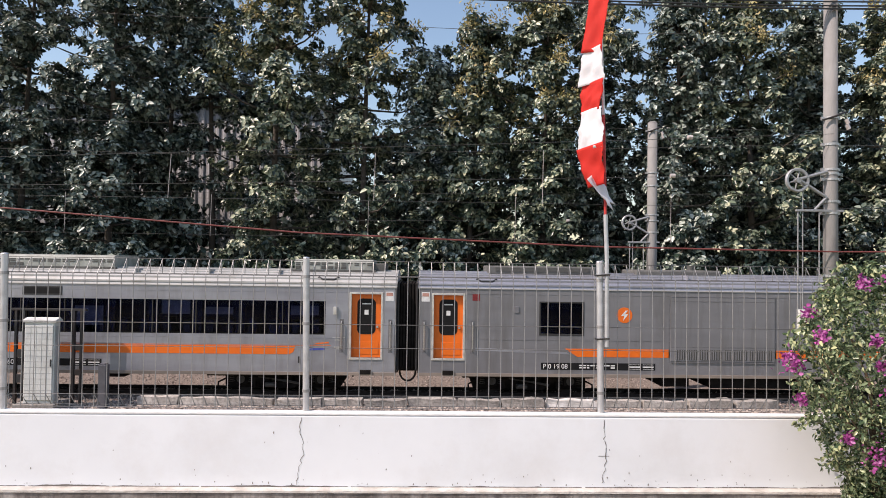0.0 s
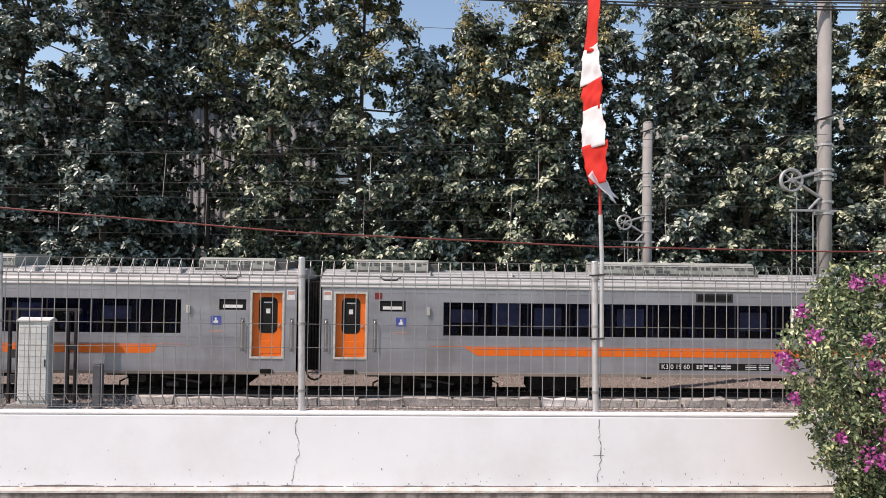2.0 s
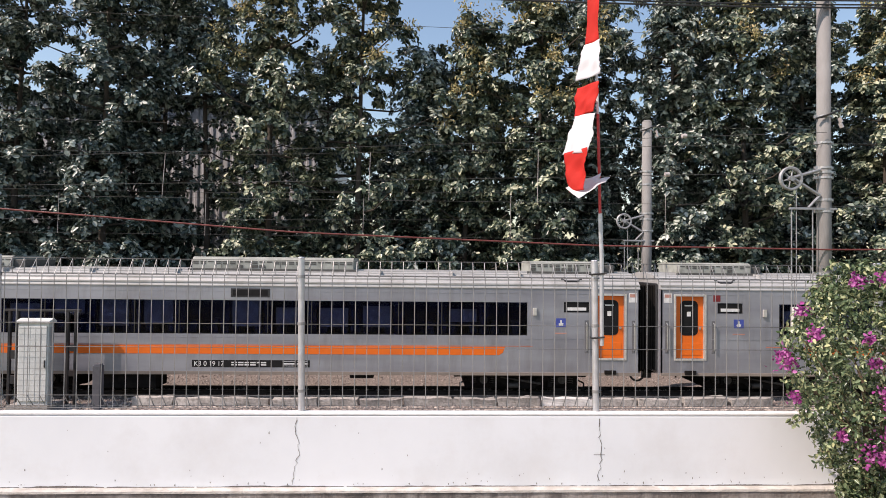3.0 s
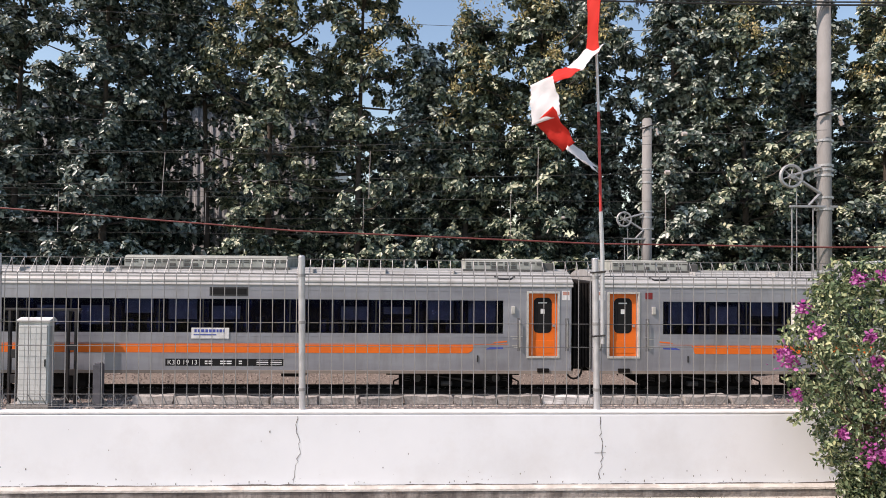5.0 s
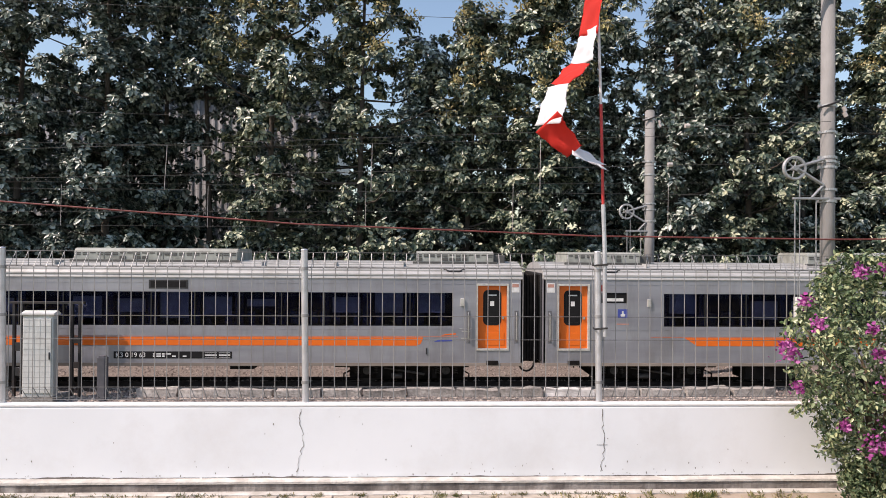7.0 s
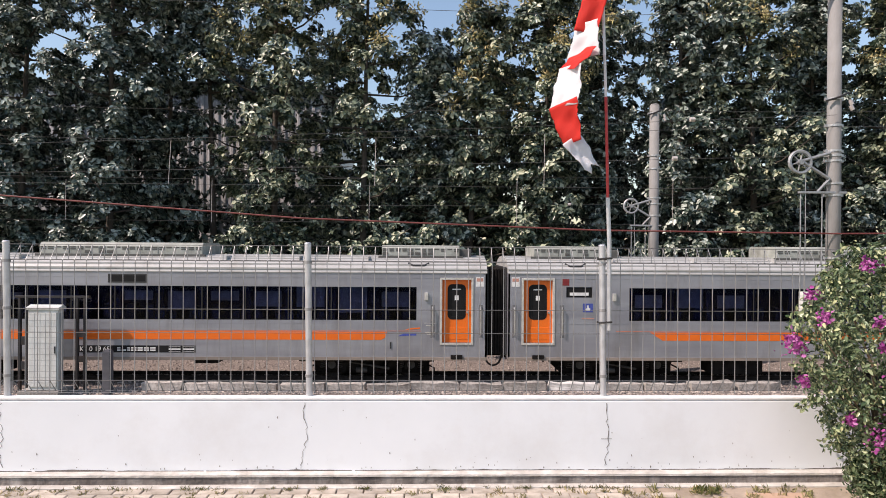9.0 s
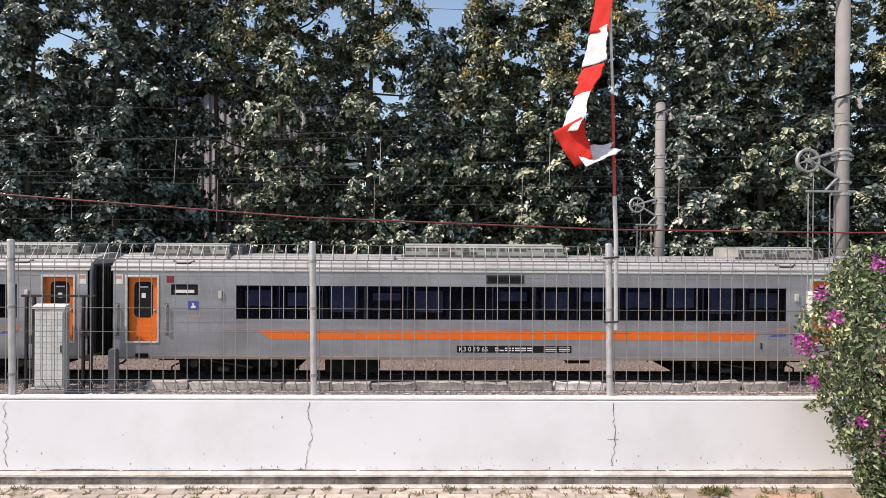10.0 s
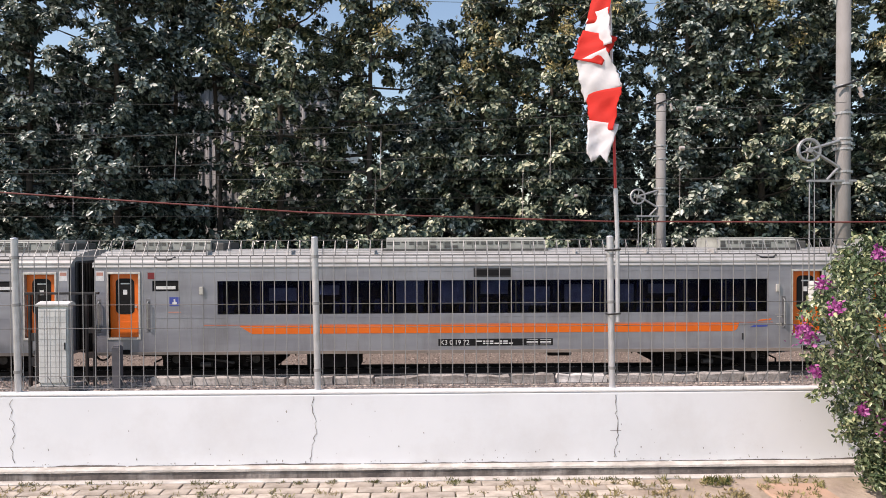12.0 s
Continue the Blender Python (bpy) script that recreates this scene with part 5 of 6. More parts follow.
    # windows
    if not power:
        x0, x1 = wins[0][:2]
        n = 13
        step = (x1 - x0) / n
        for i in range(n):
            xa, xb = x0 + i * step, x0 + (i + 1) * step
            part("window_pane", boxed(xa + 0.012, xb - 0.012, SIDE + 0.012, SIDE + 0.022, -0.20, 0.69), M["glass"], c)
            part("mullion", boxed(xa - 0.012, xa + 0.012, SIDE + 0.008, SIDE + 0.05, -0.21, 0.70), M["trim"], c)
            # Pillars take the same navy, so the dimness is in their colour too.
            part("pillar", boxed(xa - 0.12, xa + 0.12, SIDE + 0.10, SIDE + 0.14, -0.25, 0.75), M["interior_shade"], c)
            if rng.random() < 0.75:
                foot = rng.choice((-0.02, 0.06, 0.14, 0.3))
                # Pale sheet: part blind, part light from the far-side windows put into colour.
                part("blind_light", boxed(xa + 0.2, xb - 0.2, SIDE + 0.13, SIDE + 0.145, foot, rng.choice((0.5, 0.56, 0.72))), M["blind_light"], c, "grey half-drawn sheet, light from the far windows in its colour")
            for q in (xa + 0.30, xb - 0.30):
                part("seat_back", boxed(q - 0.11, q + 0.11, SIDE + 0.2, SIDE + 0.62, -0.3, rng.uniform(0.12, 0.2), bevel=0.04), M["seat"], c, "dark blue seat back behind the glass")
        part("window_sill", boxed(x0, x1, SIDE + 0.03, SIDE + 0.3, -0.26, -0.20), M["trim"], c)
        lx0, lx1 = lav[:2]
        part("lavatory_pane", boxed(lx0 + 0.01, lx1 - 0.01, SIDE + 0.02, SIDE + 0.03, 0.44, 0.71), M["plate"], c, "small dark lavatory window")
        part("lavatory_vent", boxed(lx0 + 0.1, lx1 - 0.1, SIDE + 0.008, SIDE + 0.018, 0.485, 0.57), M["white_mark"], c, "frosted pale strip")
        bx = -7.25 * s
        for q in (bx, 8.52 * s):
            part("lamp_box", boxed(q - 0.05, q + 0.05, SIDE - 0.05, SIDE, 0.34, 0.55, bevel=0.01), M["door_frame"], c, "small side lamp box")
        part("blue_sign", boxed(-7.98 * s - 0.14, -7.98 * s + 0.14, SIDE - 0.005, SIDE, 0.03, 0.27), M["blue_mark"], c, "blue square pictogram sign")
        part("pictogram", flat_shape([(-7.98 * s + u, 0.15 + v) for u, v in ((-0.05, -0.08), (0.05, -0.08), (0.07, -0.02), (0.02, 0.0), (0.02, 0.07), (-0.03, 0.07), (-0.02, 0.0), (-0.07, -0.03))], SIDE - 0.008, SIDE - 0.0055), M["white_mark"], c, "small white pictogram")
        for z, w in ((-0.30, 0.34), (-0.36, 0.22), (-0.55, 0.26), (-0.60, 0.16)):
            q = 8.62 * s
            part("data_mark", boxed(q - w / 2, q + w / 2, SIDE - 0.004, SIDE - 0.0005, z, z + 0.022), M["door_frame"], c, "faint pale data lettering")
        part("faded_mark", boxed(-7.98 * s - 0.17, -7.98 * s + 0.17, SIDE - 0.004, SIDE - 0.0005, -0.16, -0.125), M["pale_red"], c, "faded reddish marking")
        part("destination_display", boxed(sign_x, sign_x + 1.04, SIDE - 0.012, SIDE, 0.78, 1.02, bevel=0.006), M["trim"], c, "dark destination display")
        part("display_glass", boxed(sign_x + 0.05, sign_x + 0.99, SIDE - 0.016, SIDE - 0.0125, 0.82, 0.98), M["plate"], c)
        stripe(c, *((-7.45, 6.43) if mirror else (-6.25, 7.45)), 0.35 if s > 0 else 0.1, 0.45)
        part("hairline", boxed(*span(-7.2, 8.4), SIDE - 0.004, SIDE, -0.505, -0.495), M["orange"], c)
        part("blue_dash", flat_shape([(7.75 * s, -0.64), (8.25 * s, -0.62), (8.25 * s, -0.57), (7.9 * s, -0.57)], SIDE - 0.004, SIDE), M["blue_mark"], c, "small blue dash")
        part("orange_dash", flat_shape([(7.95 * s, -0.47), (8.35 * s, -0.44), (8.35 * s, -0.40), (8.05 * s, -0.43)], SIDE - 0.004, SIDE), M["orange"], c)
        part("socket", boxed(7.55 * s - 0.02, 7.55 * s + 0.02, SIDE - 0.02, SIDE, -0.98, -0.80, bevel=0.004), M["trim"], c)
        number_board(c, -2.0 if mirror else -0.84, words, 3.14)
    else:
        part("window_pane", boxed(-6.80, -5.68, SIDE + 0.012, SIDE + 0.022, -0.12, 0.71), M["glass"], c)
        f = bmesh.new()
        for q in ((-6.86, -6.82, -0.17, 0.76), (-5.66, -5.62, -0.17, 0.76)):
            box(f, q[0], q[1], SIDE - 0.01, SIDE + 0.03, q[2], q[3], bevel=0.004)
        box(f, -6.82, -5.66, SIDE - 0.01, SIDE + 0.03, 0.72, 0.76, bevel=0.004)
        box(f, -6.82, -5.66, SIDE - 0.01, SIDE + 0.03, -0.17, -0.13, bevel=0.004)
        part("window_frame", f, M["trim"], c, "black window frame")
        part("emblem", cyl(bmesh.new(), (-4.50, SIDE - 0.006, 0.41), (-4.50, SIDE, 0.41), 0.215, seg=32), M["orange"], c, "round orange warning disc")
        bolt = [(0.03, 0.13), (-0.10, -0.02), (-0.01, -0.02), (-0.04, -0.15), (0.10, 0.03), (0.01, 0.03), (0.09, 0.13)]
        part("bolt", flat_shape([(-4.50 + u, 0.41 + v) for u, v in bolt], SIDE - 0.010, SIDE - 0.0065), M["white_mark"], c, "white lightning bolt shape")
        pan = part("side_panel", boxed(-3.22, -0.30, SIDE - 0.02, SIDE + 0.005, -0.84, 0.92, bevel=0.008), side, c, "large removable grey panel")
        for q in ((-3.27, -3.235, -0.88, 0.96), (-0.285, -0.25, -0.88, 0.96)):
            part("panel_seam", boxed(q[0], q[1], SIDE - 0.004, SIDE, q[2], q[3]), M["recess"], c, "dark panel seam")
        for z in (-0.885, 0.925, 0.80, -0.46):
            part("panel_seam", boxed(-3.2, -0.32, SIDE - 0.025, SIDE - 0.003, z, z + 0.022), M["recess"], c, "dark panel seam")
        for k in range(4):
            xa = -3.10 + k * 0.70
            part("louvre", boxed(xa, xa + 0.62, SIDE - 0.024, SIDE - 0.021, -0.80, -0.52), M["ac_dark"], pan, "dark louvre")
            for j in range(9):
                part("slat", boxed(xa + 0.03 + j * 0.066, xa + 0.055 + j * 0.066, SIDE - 0.034, SIDE - 0.0245, -0.79, -0.53), side, pan)
        stripe(c, -6.15, -3.24, 0.35, 0.0)
        stripe(c, -0.28, 6.0, 0.0, 0.45)
        part("grey_band", flat_shape([(-8.6, -0.52), (-6.1, -0.62), (-6.0, -0.68), (-8.6, -0.60)], SIDE - 0.003, SIDE), M["body"], c)
        part("grille_box", boxed(-7.55, -7.42, SIDE - 0.02, SIDE, 0.44, 0.62, bevel=0.006), side, c)
        number_board(c, -6.80, words, 3.16)
    for e in (-1, 1):
        part("notice", boxed(e * 9.98 - 0.11, e * 9.98 + 0.11, SIDE - 0.005, SIDE, 0.72, 0.98), M["white_mark"], c, "white notice with red edge")
        part("notice_edge", boxed(e * 9.98 - 0.09, e * 9.98 + 0.09, SIDE - 0.007, SIDE - 0.0055, 0.86, 0.95), M["pale_red"], c)
        part("step", boxed(e * dx - 0.16, e * dx + 0.16, SIDE - 0.05, SIDE + 0.2, -1.26, -1.15, bevel=0.01), M["under"], c, "black foot step")
    part("red_sign", boxed(-8.70, -8.50, SIDE - 0.005, SIDE, 0.76, 0.95), M["red_mark"], c, "dark red square sign") if not mirror else \
        part("red_sign", boxed(-8.75, -8.55, SIDE - 0.005, SIDE, 0.76, 0.95), M["red_mark"], c, "dark red square sign")
    if plate:
        p = part("route_plate", boxed(-0.16, 0.84, SIDE - 0.02, SIDE - 0.001, -0.37, -0.08, bevel=0.004), M["white_mark"], c, "white route plate with unreadable print")
        bm = bmesh.new()
        xx = -0.08
        while xx < 0.74:
            w = rng.uniform(0.04, 0.09)
            box(bm, xx, xx + w, SIDE - 0.024, SIDE - 0.0205, -0.20, -0.12)
            xx += w + 0.025
        box(bm, -0.1, 0.5, SIDE - 0.024, SIDE - 0.0205, -0.28, -0.25)
        part("plate_print", bm, M["blue_mark"], p)
    # underframe
    if not power:
        part("battery_box", boxed(-4.45, -3.0, SIDE + 0.15, -0.6, -1.70, -1.275, bevel=0.02), M["under"], c, "black equipment box")
        part("valve_box", boxed(2.2, 2.85, SIDE + 0.15, -0.7, -1.42, -1.275, bevel=0.02), M["under"], c)
    else:
        part("fuel_tank", boxed(-3.4, -2.6, SIDE + 0.2, 1.2, -1.58, -1.275, bevel=0.03), M["under"], c)
        part("fuel_tank", boxed(-2.0, 1.6, SIDE + 0.2, 1.2, -1.62, -1.275, bevel=0.03), M["under"], c)
    part("center_sill", boxed(-HALF, HALF, -0.3, 0.3, -1.42, -1.275), M["under"], c)
    for x in (-7.0, 7.0):
        bogie(c, x)
    # end gear
    bel = part("gangway_bellows", boxed(HALF + 0.004, HALF + 0.56, -1.16, 1.16, -1.14, 1.16), M["under"], c, "black folded gangway bellows")
    for k in range(7):
        xa = HALF + 0.003 + k * 0.08
        part("fold", boxed(xa, xa + 0.062, -1.22, 1.22, -1.18, 1.2, bevel=0.014), M["under"], bel)
    part("end_frame", boxed(HALF + 0.001, HALF + 0.06, -1.30, 1.30, -1.2, 1.25, bevel=0.03), M["trim"], c, "black end frame")
    part("end_frame", boxed(-HALF - 0.06, -HALF - 0.001, -1.30, 1.30, -1.2, 1.25, bevel=0.03), M["trim"], c, "black end frame")
    part("coupler", boxed(HALF, HALF + 0.58, -0.14, 0.14, -1.40, -1.16, bevel=0.03), M["under"], c)
    part("air_hose", tube(bmesh.new(), [(HALF + 0.06, -0.45, -1.15)] + [(HALF + 0.29 - 0.23 * math.cos(a), -0.45, -1.35 - 0.28 * math.sin(a)) for a in np.linspace(0, math.pi, 9)] + [(HALF + 0.52, -0.45, -1.15)], 0.03, 6), M["trim"], c, "hanging black air hose")
    return c


CARS = [("P 0 19 08", False, True, False, 0.3), ("K3 0 19 60", False, False, False, 0.18), ("K3 0 19 17", True, False, False, -1.0), ("K3 0 19 13", False, False, True, 0.30),
        ("K3 0 19 63", False, False, False, 0.07), ("K3 0 19 65", False, False, False, -0.05), ("K3 0 19 72", False, False, False, 0.13), ("", True, False, False, -1.0)]
TRAIN = [coach(*row, 500 + i) for i, row in enumerate(CARS)]


# ---- banner flag ----
FLAG_T = [0, 0.3, 0.6, 0.9, 1.2, 1.5, 1.8, 2.1, 2.4, 2.7, 3, 3.2, 3.7, 4.2, 4.5, 4.8, 5, 5.2, 5.4, 5.5, 5.6, 5.8, 6, 6.2, 6.4, 6.6, 6.8, 7, 7.2, 7.6, 8, 8.4, 8.8, 9, 9.2, 9.5, 9.8, 10, 10.2, 10.5, 10.8, 11, 11.2, 11.4, 11.6, 11.8, 12]
FLAG_1 = [(1.35, 3.56), (1.36, 3.56), (1.36, 3.56), (1.36, 3.56), (1.38, 3.56), (1.38, 3.56), (1.39, 3.56), (1.38, 3.57), (1.39, 3.55), (1.37, 3.55), (1.4, 3.63), (1.38, 3.59), (1.39, 3.54), (1.39, 3.53), (1.38, 3.53), (1.37, 3.54), (1.4, 3.51), (1.38, 3.61), (1.36, 3.6), (1.42, 3.57), (1.41, 3.58), (1.39, 3.56), (1.4, 3.56), (1.37, 3.58), (1.41, 3.54), (1.34, 3.56), (1.38, 3.56), (1.35, 3.61), (1.4, 3.57), (1.36, 3.55), (1.36, 3.55), (1.35, 3.53), (1.33, 3.51), (1.29, 3.56), (1.3, 3.57), (1.29, 3.56), (1.29, 3.54), (1.34, 3.54), (1.3, 3.54), (1.3, 3.55), (1.33, 3.54), (1.31, 3.54), (1.29, 3.52), (1.33, 3.5), (1.27, 3.52), (1.34, 3.51), (1.33, 3.55)]
FLAG_2 = [(1.35, 3.26), (1.29, 3.25), (1.27, 3.25), (1.26, 3.26), (1.28, 3.26), (1.31, 3.26), (1.38, 3.27), (1.39, 3.28), (1.34, 3.26), (1.3, 3.25), (1.36, 3.27), (1.41, 3.27), (1.32, 3.23), (1.34, 3.24), (1.27, 3.28), (1.22, 3.35), (1.28, 3.38), (1.32, 3.4), (1.38, 3.37), (1.41, 3.41), (1.45, 3.44), (1.38, 3.45), (1.42, 3.43), (1.4, 3.52), (1.26, 3.39), (1.3, 3.36), (1.31, 3.36), (1.29, 3.35), (1.32, 3.31), (1.3, 3.33), (1.31, 3.32), (1.26, 3.35), (1.19, 3.38), (1.27, 3.38), (1.19, 3.37), (1.17, 3.28), (1.33, 3.28), (1.3, 3.25), (1.17, 3.23), (1.22, 3.23), (1.22, 3.23), (1.2, 3.25), (1.2, 3.26), (1.2, 3.23), (1.32, 3.33), (1.32, 3.36), (1.32, 3.38)]
FLAG_3 = [(1.33, 3.04), (1.25, 3.04), (1.14, 3.07), (1.11, 3.05), (1.16, 2.98), (1.26, 3.01), (1.38, 3.02), (1.38, 3.04), (1.27, 2.98), (1.22, 2.99), (1.32, 2.97), (1.42, 2.98), (1.27, 3.02), (1.28, 2.95), (1.13, 3.04), (0.98, 3.13), (0.97, 3.21), (1.16, 3.21), (1.5, 3.18), (1.54, 3.23), (1.52, 3.28), (1.35, 3.28), (1.48, 3.29), (1.33, 3.4), (1.15, 3.26), (1.24, 3.19), (1.2, 3.19), (1.08, 3.14), (1.19, 3.19), (1.2, 3.16), (1.23, 3.13), (1.14, 3.19), (1.04, 3.22), (1.14, 3.24), (1.05, 3.2), (1.02, 3.06), (1.29, 3.03), (1.19, 2.99), (1.05, 3.05), (1.08, 3.03), (1.08, 2.99), (1.01, 3.04), (1.0, 3.06), (1.1, 3.13), (1.24, 3.21), (1.26, 3.27), (1.26, 3.25)]
FLAG_4 = [(1.32, 2.72), (1.24, 2.74), (1.06, 2.77), (1.01, 2.74), (1.05, 2.7), (1.17, 2.7), (1.39, 2.73), (1.39, 2.76), (1.25, 2.7), (1.19, 2.7), (1.25, 2.7), (1.42, 2.69), (1.26, 2.72), (1.25, 2.68), (1.06, 2.75), (0.91, 2.83), (1.0, 2.95), (1.05, 2.89), (1.52, 2.86), (1.51, 3.04), (1.47, 3.09), (1.38, 2.96), (1.5, 3.0), (1.3, 3.07), (1.15, 3.01), (1.15, 2.9), (1.16, 2.88), (1.0, 2.84), (1.11, 2.87), (1.15, 2.86), (1.17, 2.85), (1.06, 2.88), (0.97, 2.9), (1.09, 2.92), (1.05, 2.9), (0.97, 2.85), (1.16, 2.74), (1.09, 2.72), (0.99, 2.77), (1.0, 2.75), (1.05, 2.71), (0.98, 2.75), (0.9, 2.76), (1.04, 2.8), (1.21, 2.88), (1.31, 2.93), (1.36, 2.94)]
FLAG_5 = [(1.37, 2.44), (1.37, 2.49), (1.21, 2.51), (1.15, 2.5), (1.18, 2.43), (1.22, 2.41), (1.39, 2.42), (1.44, 2.46), (1.34, 2.41), (1.22, 2.37), (1.26, 2.37), (1.43, 2.39), (1.39, 2.47), (1.34, 2.4), (1.22, 2.52), (1.17, 2.68), (1.18, 2.72), (1.15, 2.63), (1.39, 2.6), (1.4, 2.75), (1.39, 2.75), (1.38, 2.66), (1.38, 2.71), (1.3, 2.76), (1.2, 2.69), (1.17, 2.62), (1.23, 2.62), (1.21, 2.62), (1.25, 2.62), (1.22, 2.6), (1.23, 2.58), (1.16, 2.6), (1.1, 2.62), (1.16, 2.65), (1.17, 2.63), (1.21, 2.63), (1.2, 2.53), (1.19, 2.49), (1.16, 2.51), (1.23, 2.5), (1.24, 2.47), (1.22, 2.5), (1.18, 2.53), (1.14, 2.54), (1.24, 2.54), (1.34, 2.59), (1.35, 2.68)]
FLAG_6 = [(1.45, 2.33), (1.5, 2.56), (1.45, 2.46), (1.5, 2.46), (1.49, 2.49), (1.45, 2.58), (1.42, 2.35), (1.51, 2.42), (1.48, 2.47), (1.46, 2.48), (1.44, 2.46), (1.52, 2.38), (1.52, 2.54), (1.48, 2.47), (1.48, 2.49), (1.44, 2.54), (1.4, 2.54), (1.44, 2.5), (1.32, 2.45), (1.35, 2.52), (1.36, 2.52), (1.3, 2.44), (1.33, 2.49), (1.31, 2.52), (1.34, 2.51), (1.37, 2.52), (1.39, 2.5), (1.44, 2.5), (1.39, 2.49), (1.38, 2.47), (1.39, 2.45), (1.4, 2.46), (1.39, 2.46), (1.31, 2.44), (1.39, 2.44), (1.43, 2.51), (1.45, 2.59), (1.43, 2.56), (1.41, 2.49), (1.44, 2.49), (1.44, 2.5), (1.42, 2.47), (1.43, 2.5), (1.42, 2.5), (1.34, 2.46), (1.3, 2.4), (1.31, 2.47)]
# how broad each field shows to the street, in metres
BROAD_1 = [0.17, 0.18, 0.13, 0.17, 0.15, 0.12, 0.1, 0.08, 0.13, 0.17, 0.08, 0.12, 0.17, 0.13, 0.13, 0.13, 0.08, 0.1, 0.13, 0.08, 0.08, 0.08, 0.08, 0.13, 0.08, 0.17, 0.1, 0.15, 0.09, 0.12, 0.13, 0.18, 0.22, 0.23, 0.25, 0.23, 0.22, 0.15, 0.22, 0.2, 0.23, 0.22, 0.23, 0.17, 0.28, 0.17, 0.18]
BROAD_2 = [0.15, 0.13, 0.12, 0.1, 0.12, 0.12, 0.1, 0.11, 0.13, 0.14, 0.13, 0.13, 0.13, 0.13, 0.11, 0.1, 0.12, 0.1, 0.13, 0.12, 0.1, 0.1, 0.08, 0.15, 0.15, 0.2, 0.12, 0.12, 0.12, 0.13, 0.15, 0.17, 0.18, 0.2, 0.2, 0.23, 0.18, 0.13, 0.22, 0.22, 0.2, 0.22, 0.2, 0.18, 0.18, 0.18, 0.18]
BROAD_3 = [0.12, 0.12, 0.08, 0.08, 0.12, 0.12, 0.1, 0.1, 0.15, 0.15, 0.13, 0.13, 0.12, 0.15, 0.12, 0.12, 0.15, 0.3, 0.18, 0.22, 0.2, 0.28, 0.28, 0.18, 0.2, 0.17, 0.15, 0.15, 0.2, 0.17, 0.17, 0.17, 0.18, 0.13, 0.12, 0.18, 0.12, 0.13, 0.1, 0.14, 0.12, 0.1, 0.15, 0.12, 0.15, 0.28, 0.3]
BROAD_4 = [0.14, 0.13, 0.1, 0.1, 0.13, 0.12, 0.12, 0.13, 0.15, 0.15, 0.15, 0.12, 0.13, 0.15, 0.1, 0.08, 0.2, 0.27, 0.25, 0.18, 0.18, 0.25, 0.23, 0.15, 0.23, 0.22, 0.12, 0.17, 0.18, 0.15, 0.17, 0.2, 0.25, 0.18, 0.13, 0.18, 0.18, 0.1, 0.13, 0.1, 0.12, 0.13, 0.22, 0.3, 0.3, 0.32, 0.28]
BROAD_5 = [0.15, 0.13, 0.13, 0.12, 0.13, 0.15, 0.13, 0.15, 0.15, 0.15, 0.13, 0.15, 0.13, 0.15, 0.1, 0.08, 0.12, 0.22, 0.22, 0.18, 0.28, 0.23, 0.17, 0.15, 0.17, 0.23, 0.12, 0.18, 0.13, 0.15, 0.18, 0.22, 0.27, 0.18, 0.18, 0.25, 0.17, 0.2, 0.25, 0.23, 0.2, 0.2, 0.23, 0.28, 0.33, 0.3, 0.23]
BROAD_6 = [0.08, 0.07, 0.07, 0.07, 0.06, 0.08, 0.08, 0.09, 0.12, 0.12, 0.12, 0.1, 0.07, 0.1, 0.07, 0.06, 0.12, 0.08, 0.18, 0.18, 0.2, 0.17, 0.18, 0.22, 0.22, 0.17, 0.12, 0.11, 0.15, 0.13, 0.15, 0.17, 0.18, 0.22, 0.17, 0.1, 0.09, 0.17, 0.1, 0.1, 0.1, 0.1, 0.1, 0.09, 0.23, 0.2, 0.22]
FLAG_JOINTS = [FLAG_1, FLAG_2, FLAG_3, FLAG_4, FLAG_5, FLAG_6]
FLAG_BROAD = [BROAD_1, BROAD_2, BROAD_3, BROAD_4, BROAD_5, BROAD_6]
FLAG_X, FLAG_Y = 1.46, FENCE_Y - 0.08
banner = thing("banner_flag", (FLAG_X, FLAG_Y, 0), "long red and white striped cloth banner fluttering on its pole", "flag")
LENGTHS = [0.44, 0.25, 0.21, 0.28, 0.28, 0.24]
WIDTHS = [0.17, 0.22, 0.28, 0.30, 0.30, 0.24, 0.17]
PIECES = 1


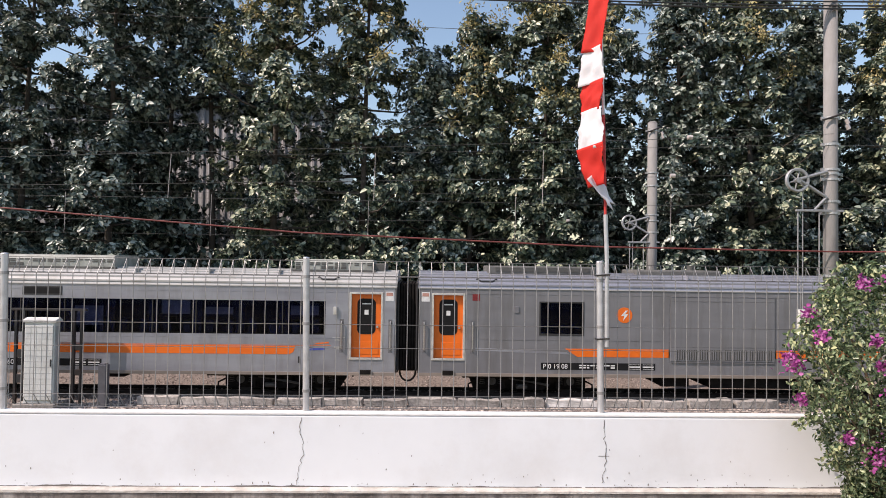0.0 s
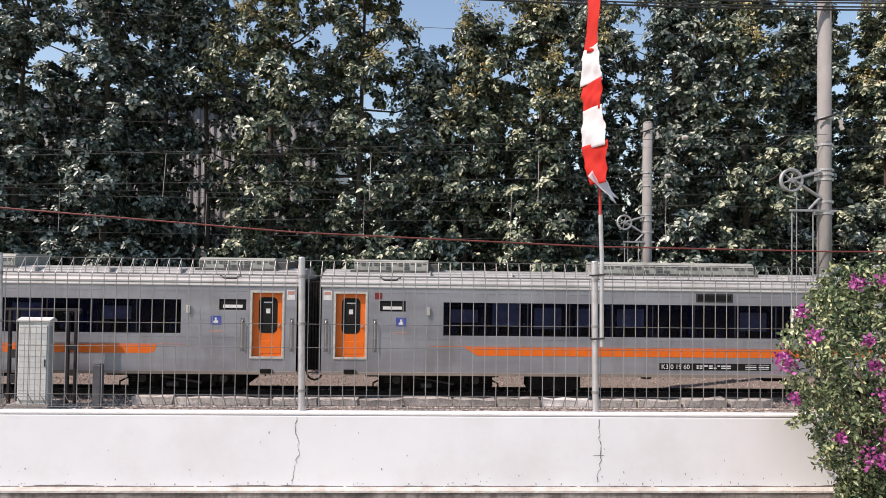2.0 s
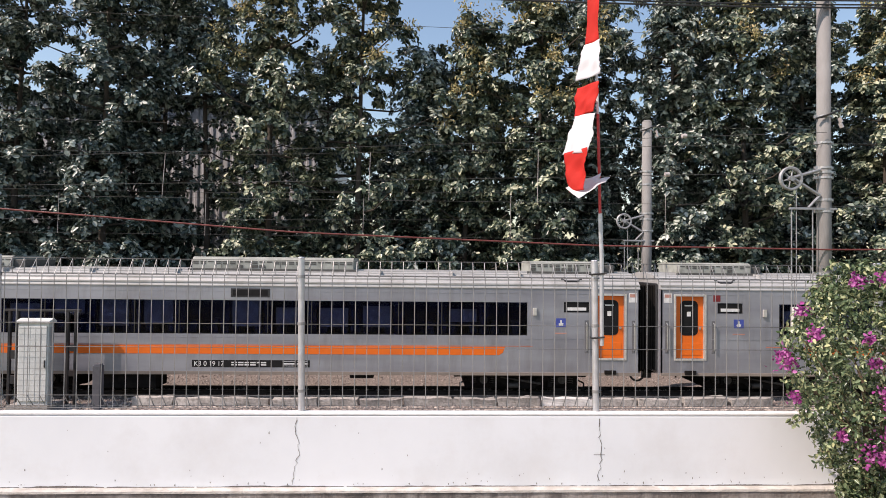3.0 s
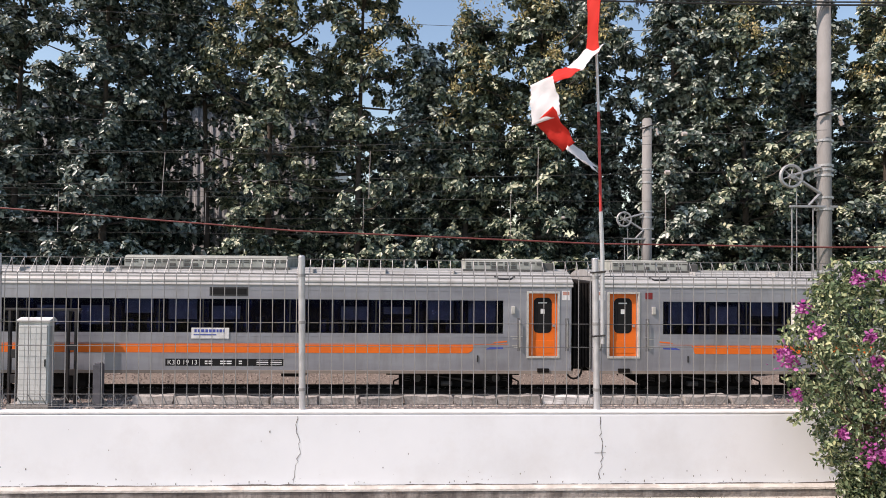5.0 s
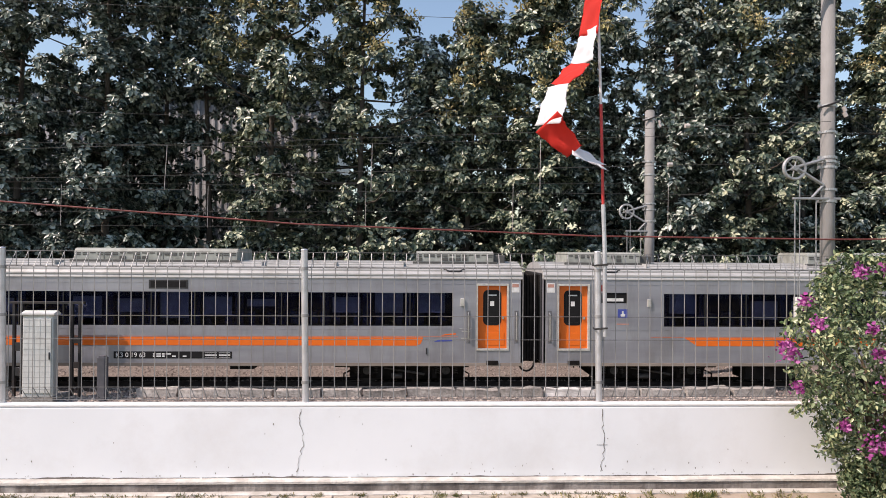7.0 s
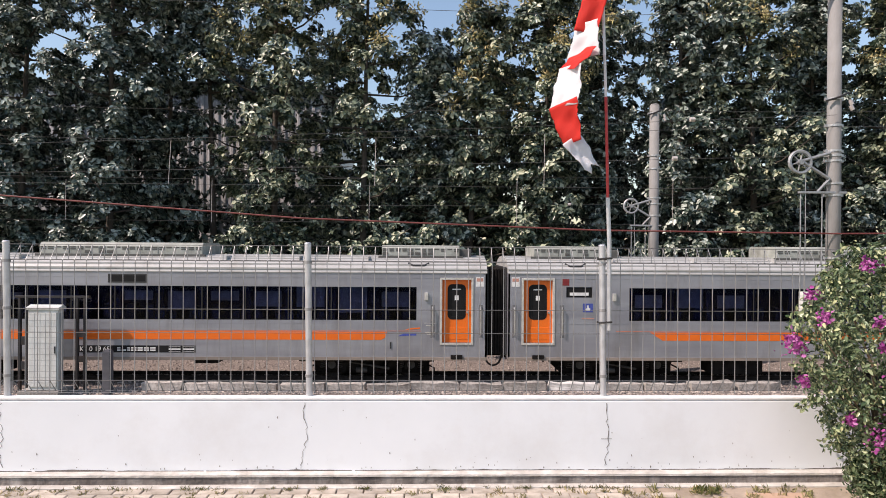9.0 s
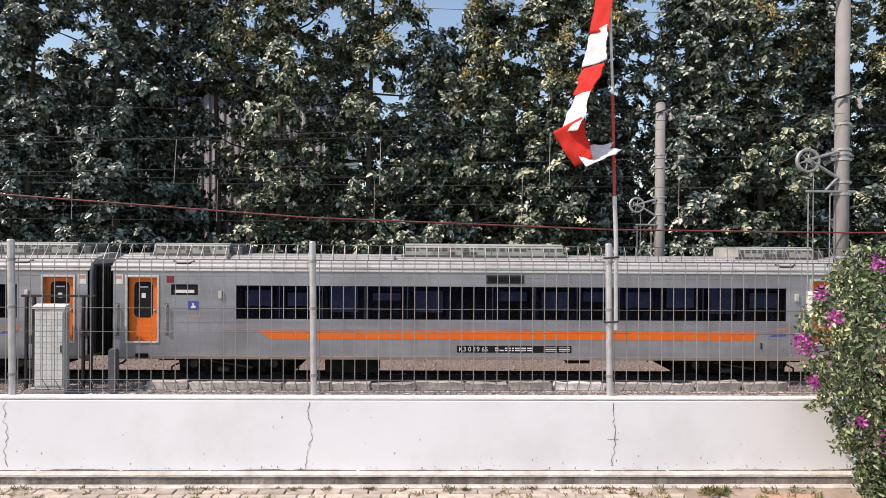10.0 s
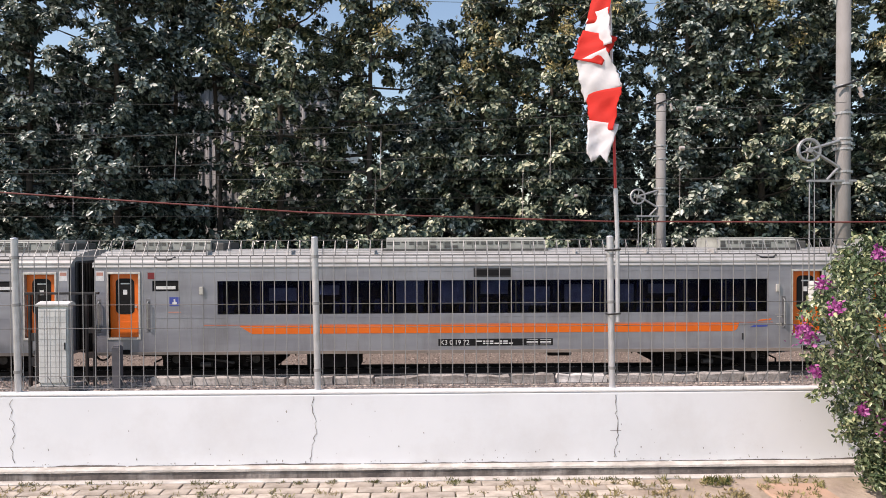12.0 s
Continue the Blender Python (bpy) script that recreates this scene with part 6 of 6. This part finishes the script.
def cloth_piece(i, h):
    """A strip of a coloured field: a billowed sheet, local z up its length; the outline runs on from strip to strip, with frayed edges."""
    rng = random.Random(i * 10 + h)
    L = LENGTHS[i] / PIECES * 1.17
    bm = bmesh.new()
    nx, nz = 14, 16
    g = []
    for k in range(nz + 1):
        v = k / nz
        s = i + (h + 0.5 + (0.5 - v) * 1.17) / PIECES
        f = min(max(s - i, 0.0), 1.0)
        w = (WIDTHS[i] + (WIDTHS[i + 1] - WIDTHS[i]) * f) * ((1.10 - 0.24 * f) if i % 2 == 0 else (0.90 + 0.24 * f) if i < 5 else 1.0)
        row = []
        for j in range(nx + 1):
            u = j / nx - 0.5
            fray = rng.uniform(0.94, 1.03) if j in (0, nx) else 1.0
            y = (0.012 * math.sin(u * 7 + i * 1.6) + 0.009 * math.sin(7 * v + 4 * u + i) + 0.004 * math.sin(13 * v - 9 * u + 2 * i)) * (0.3 + 0.7 * math.sin(math.pi * v))
            end = 0.03 * math.sin(u * 9) - 0.02 * rng.random() if i == 5 and h == PIECES - 1 and k == 0 else 0.0
            row.append(bm.verts.new((u * w * fray, y, (v - 0.5) * L + end)))
        g.append(row)
    for p, q in zip(g, g[1:]):
        for j in range(nx):
            bm.faces.new((p[j], p[j + 1], q[j + 1], q[j]))
    ob = part("cloth_field", bm, M["cloth_red"] if i % 2 == 0 else M["cloth_white"], banner, "red cloth field" if i % 2 == 0 else "white cloth field", smooth=True)
    mod = ob.modifiers.new("thickness", "SOLIDIFY")
    mod.thickness = 0.002
    return ob


CLOTH = [[cloth_piece(i, h) for h in range(PIECES)] for i in range(6)]


# ---- what moves ----
def travelled(t):
    return -0.42 + 9.081 * t + 0.0605 * t * t - 0.000625 * t ** 3


def motions():
    times = [0.5 * k for k in range(25)]
    for i, car in enumerate(TRAIN):
        walk(car, [(t, pose(travelled(t) + (0.5 - i) * PITCH, RAIL_Y, 0)) for t in times])
    fine = [0.05 * k for k in range(241)]
    for w in WHEELS:
        x, y, z = w.location
        walk(w, [(t, pose(x, y, z, 0, math.degrees(travelled(t) / 0.385), 0)) for t in fine])
    rows = [[[] for h in range(PIECES)] for i in range(6)]
    for k, t in enumerate(FLAG_T):
        j = [Vector((p[k][0] - FLAG_X, 0, p[k][1])) for p in FLAG_JOINTS]
        j.insert(0, Vector((-0.05, 0, j[0].z + 0.44)))
        for i in range(6):
            a, b = j[i], j[i + 1]
            before = j[i - 1] if i else a + (a - b)
            after = j[i + 2] if i < 5 else b + (b - a)

            def bend(u):
                return 0.5 * (2 * a + (b - before) * u + (2 * before - 5 * a + 4 * b - after) * u * u + (3 * a - before - 3 * b + after) * u ** 3)

            for h in range(PIECES):
                p, q = bend(h / PIECES), bend((h + 1) / PIECES)
                d = p - q
                lean = math.atan2(d.x, d.z)
                f = (h + 0.5) / PIECES
                width = WIDTHS[i] + (WIDTHS[i + 1] - WIDTHS[i]) * f
                seen = FLAG_BROAD[i][k]
                if i == 5:
                    seen = min(seen, width)
                twist = -math.acos(max(0.14, min(1.0, (0.86 * seen - 0.01) / width)))
                if i == 5:
                    twist = max(-1.05, twist) * math.tanh(2.5 * lean)
                c = (p + q) / 2
                m = Matrix.Translation((c.x, 0.006 * math.sin(3 * t + i) - 0.016 * i, c.z)) @ Matrix.Rotation(lean, 4, "Y") @ Matrix.Rotation(twist, 4, "Z")
                rows[i][h].append((t, m))
    for i in range(6):
        for h in range(PIECES):
            walk(CLOTH[i][h], rows[i][h])


motions()
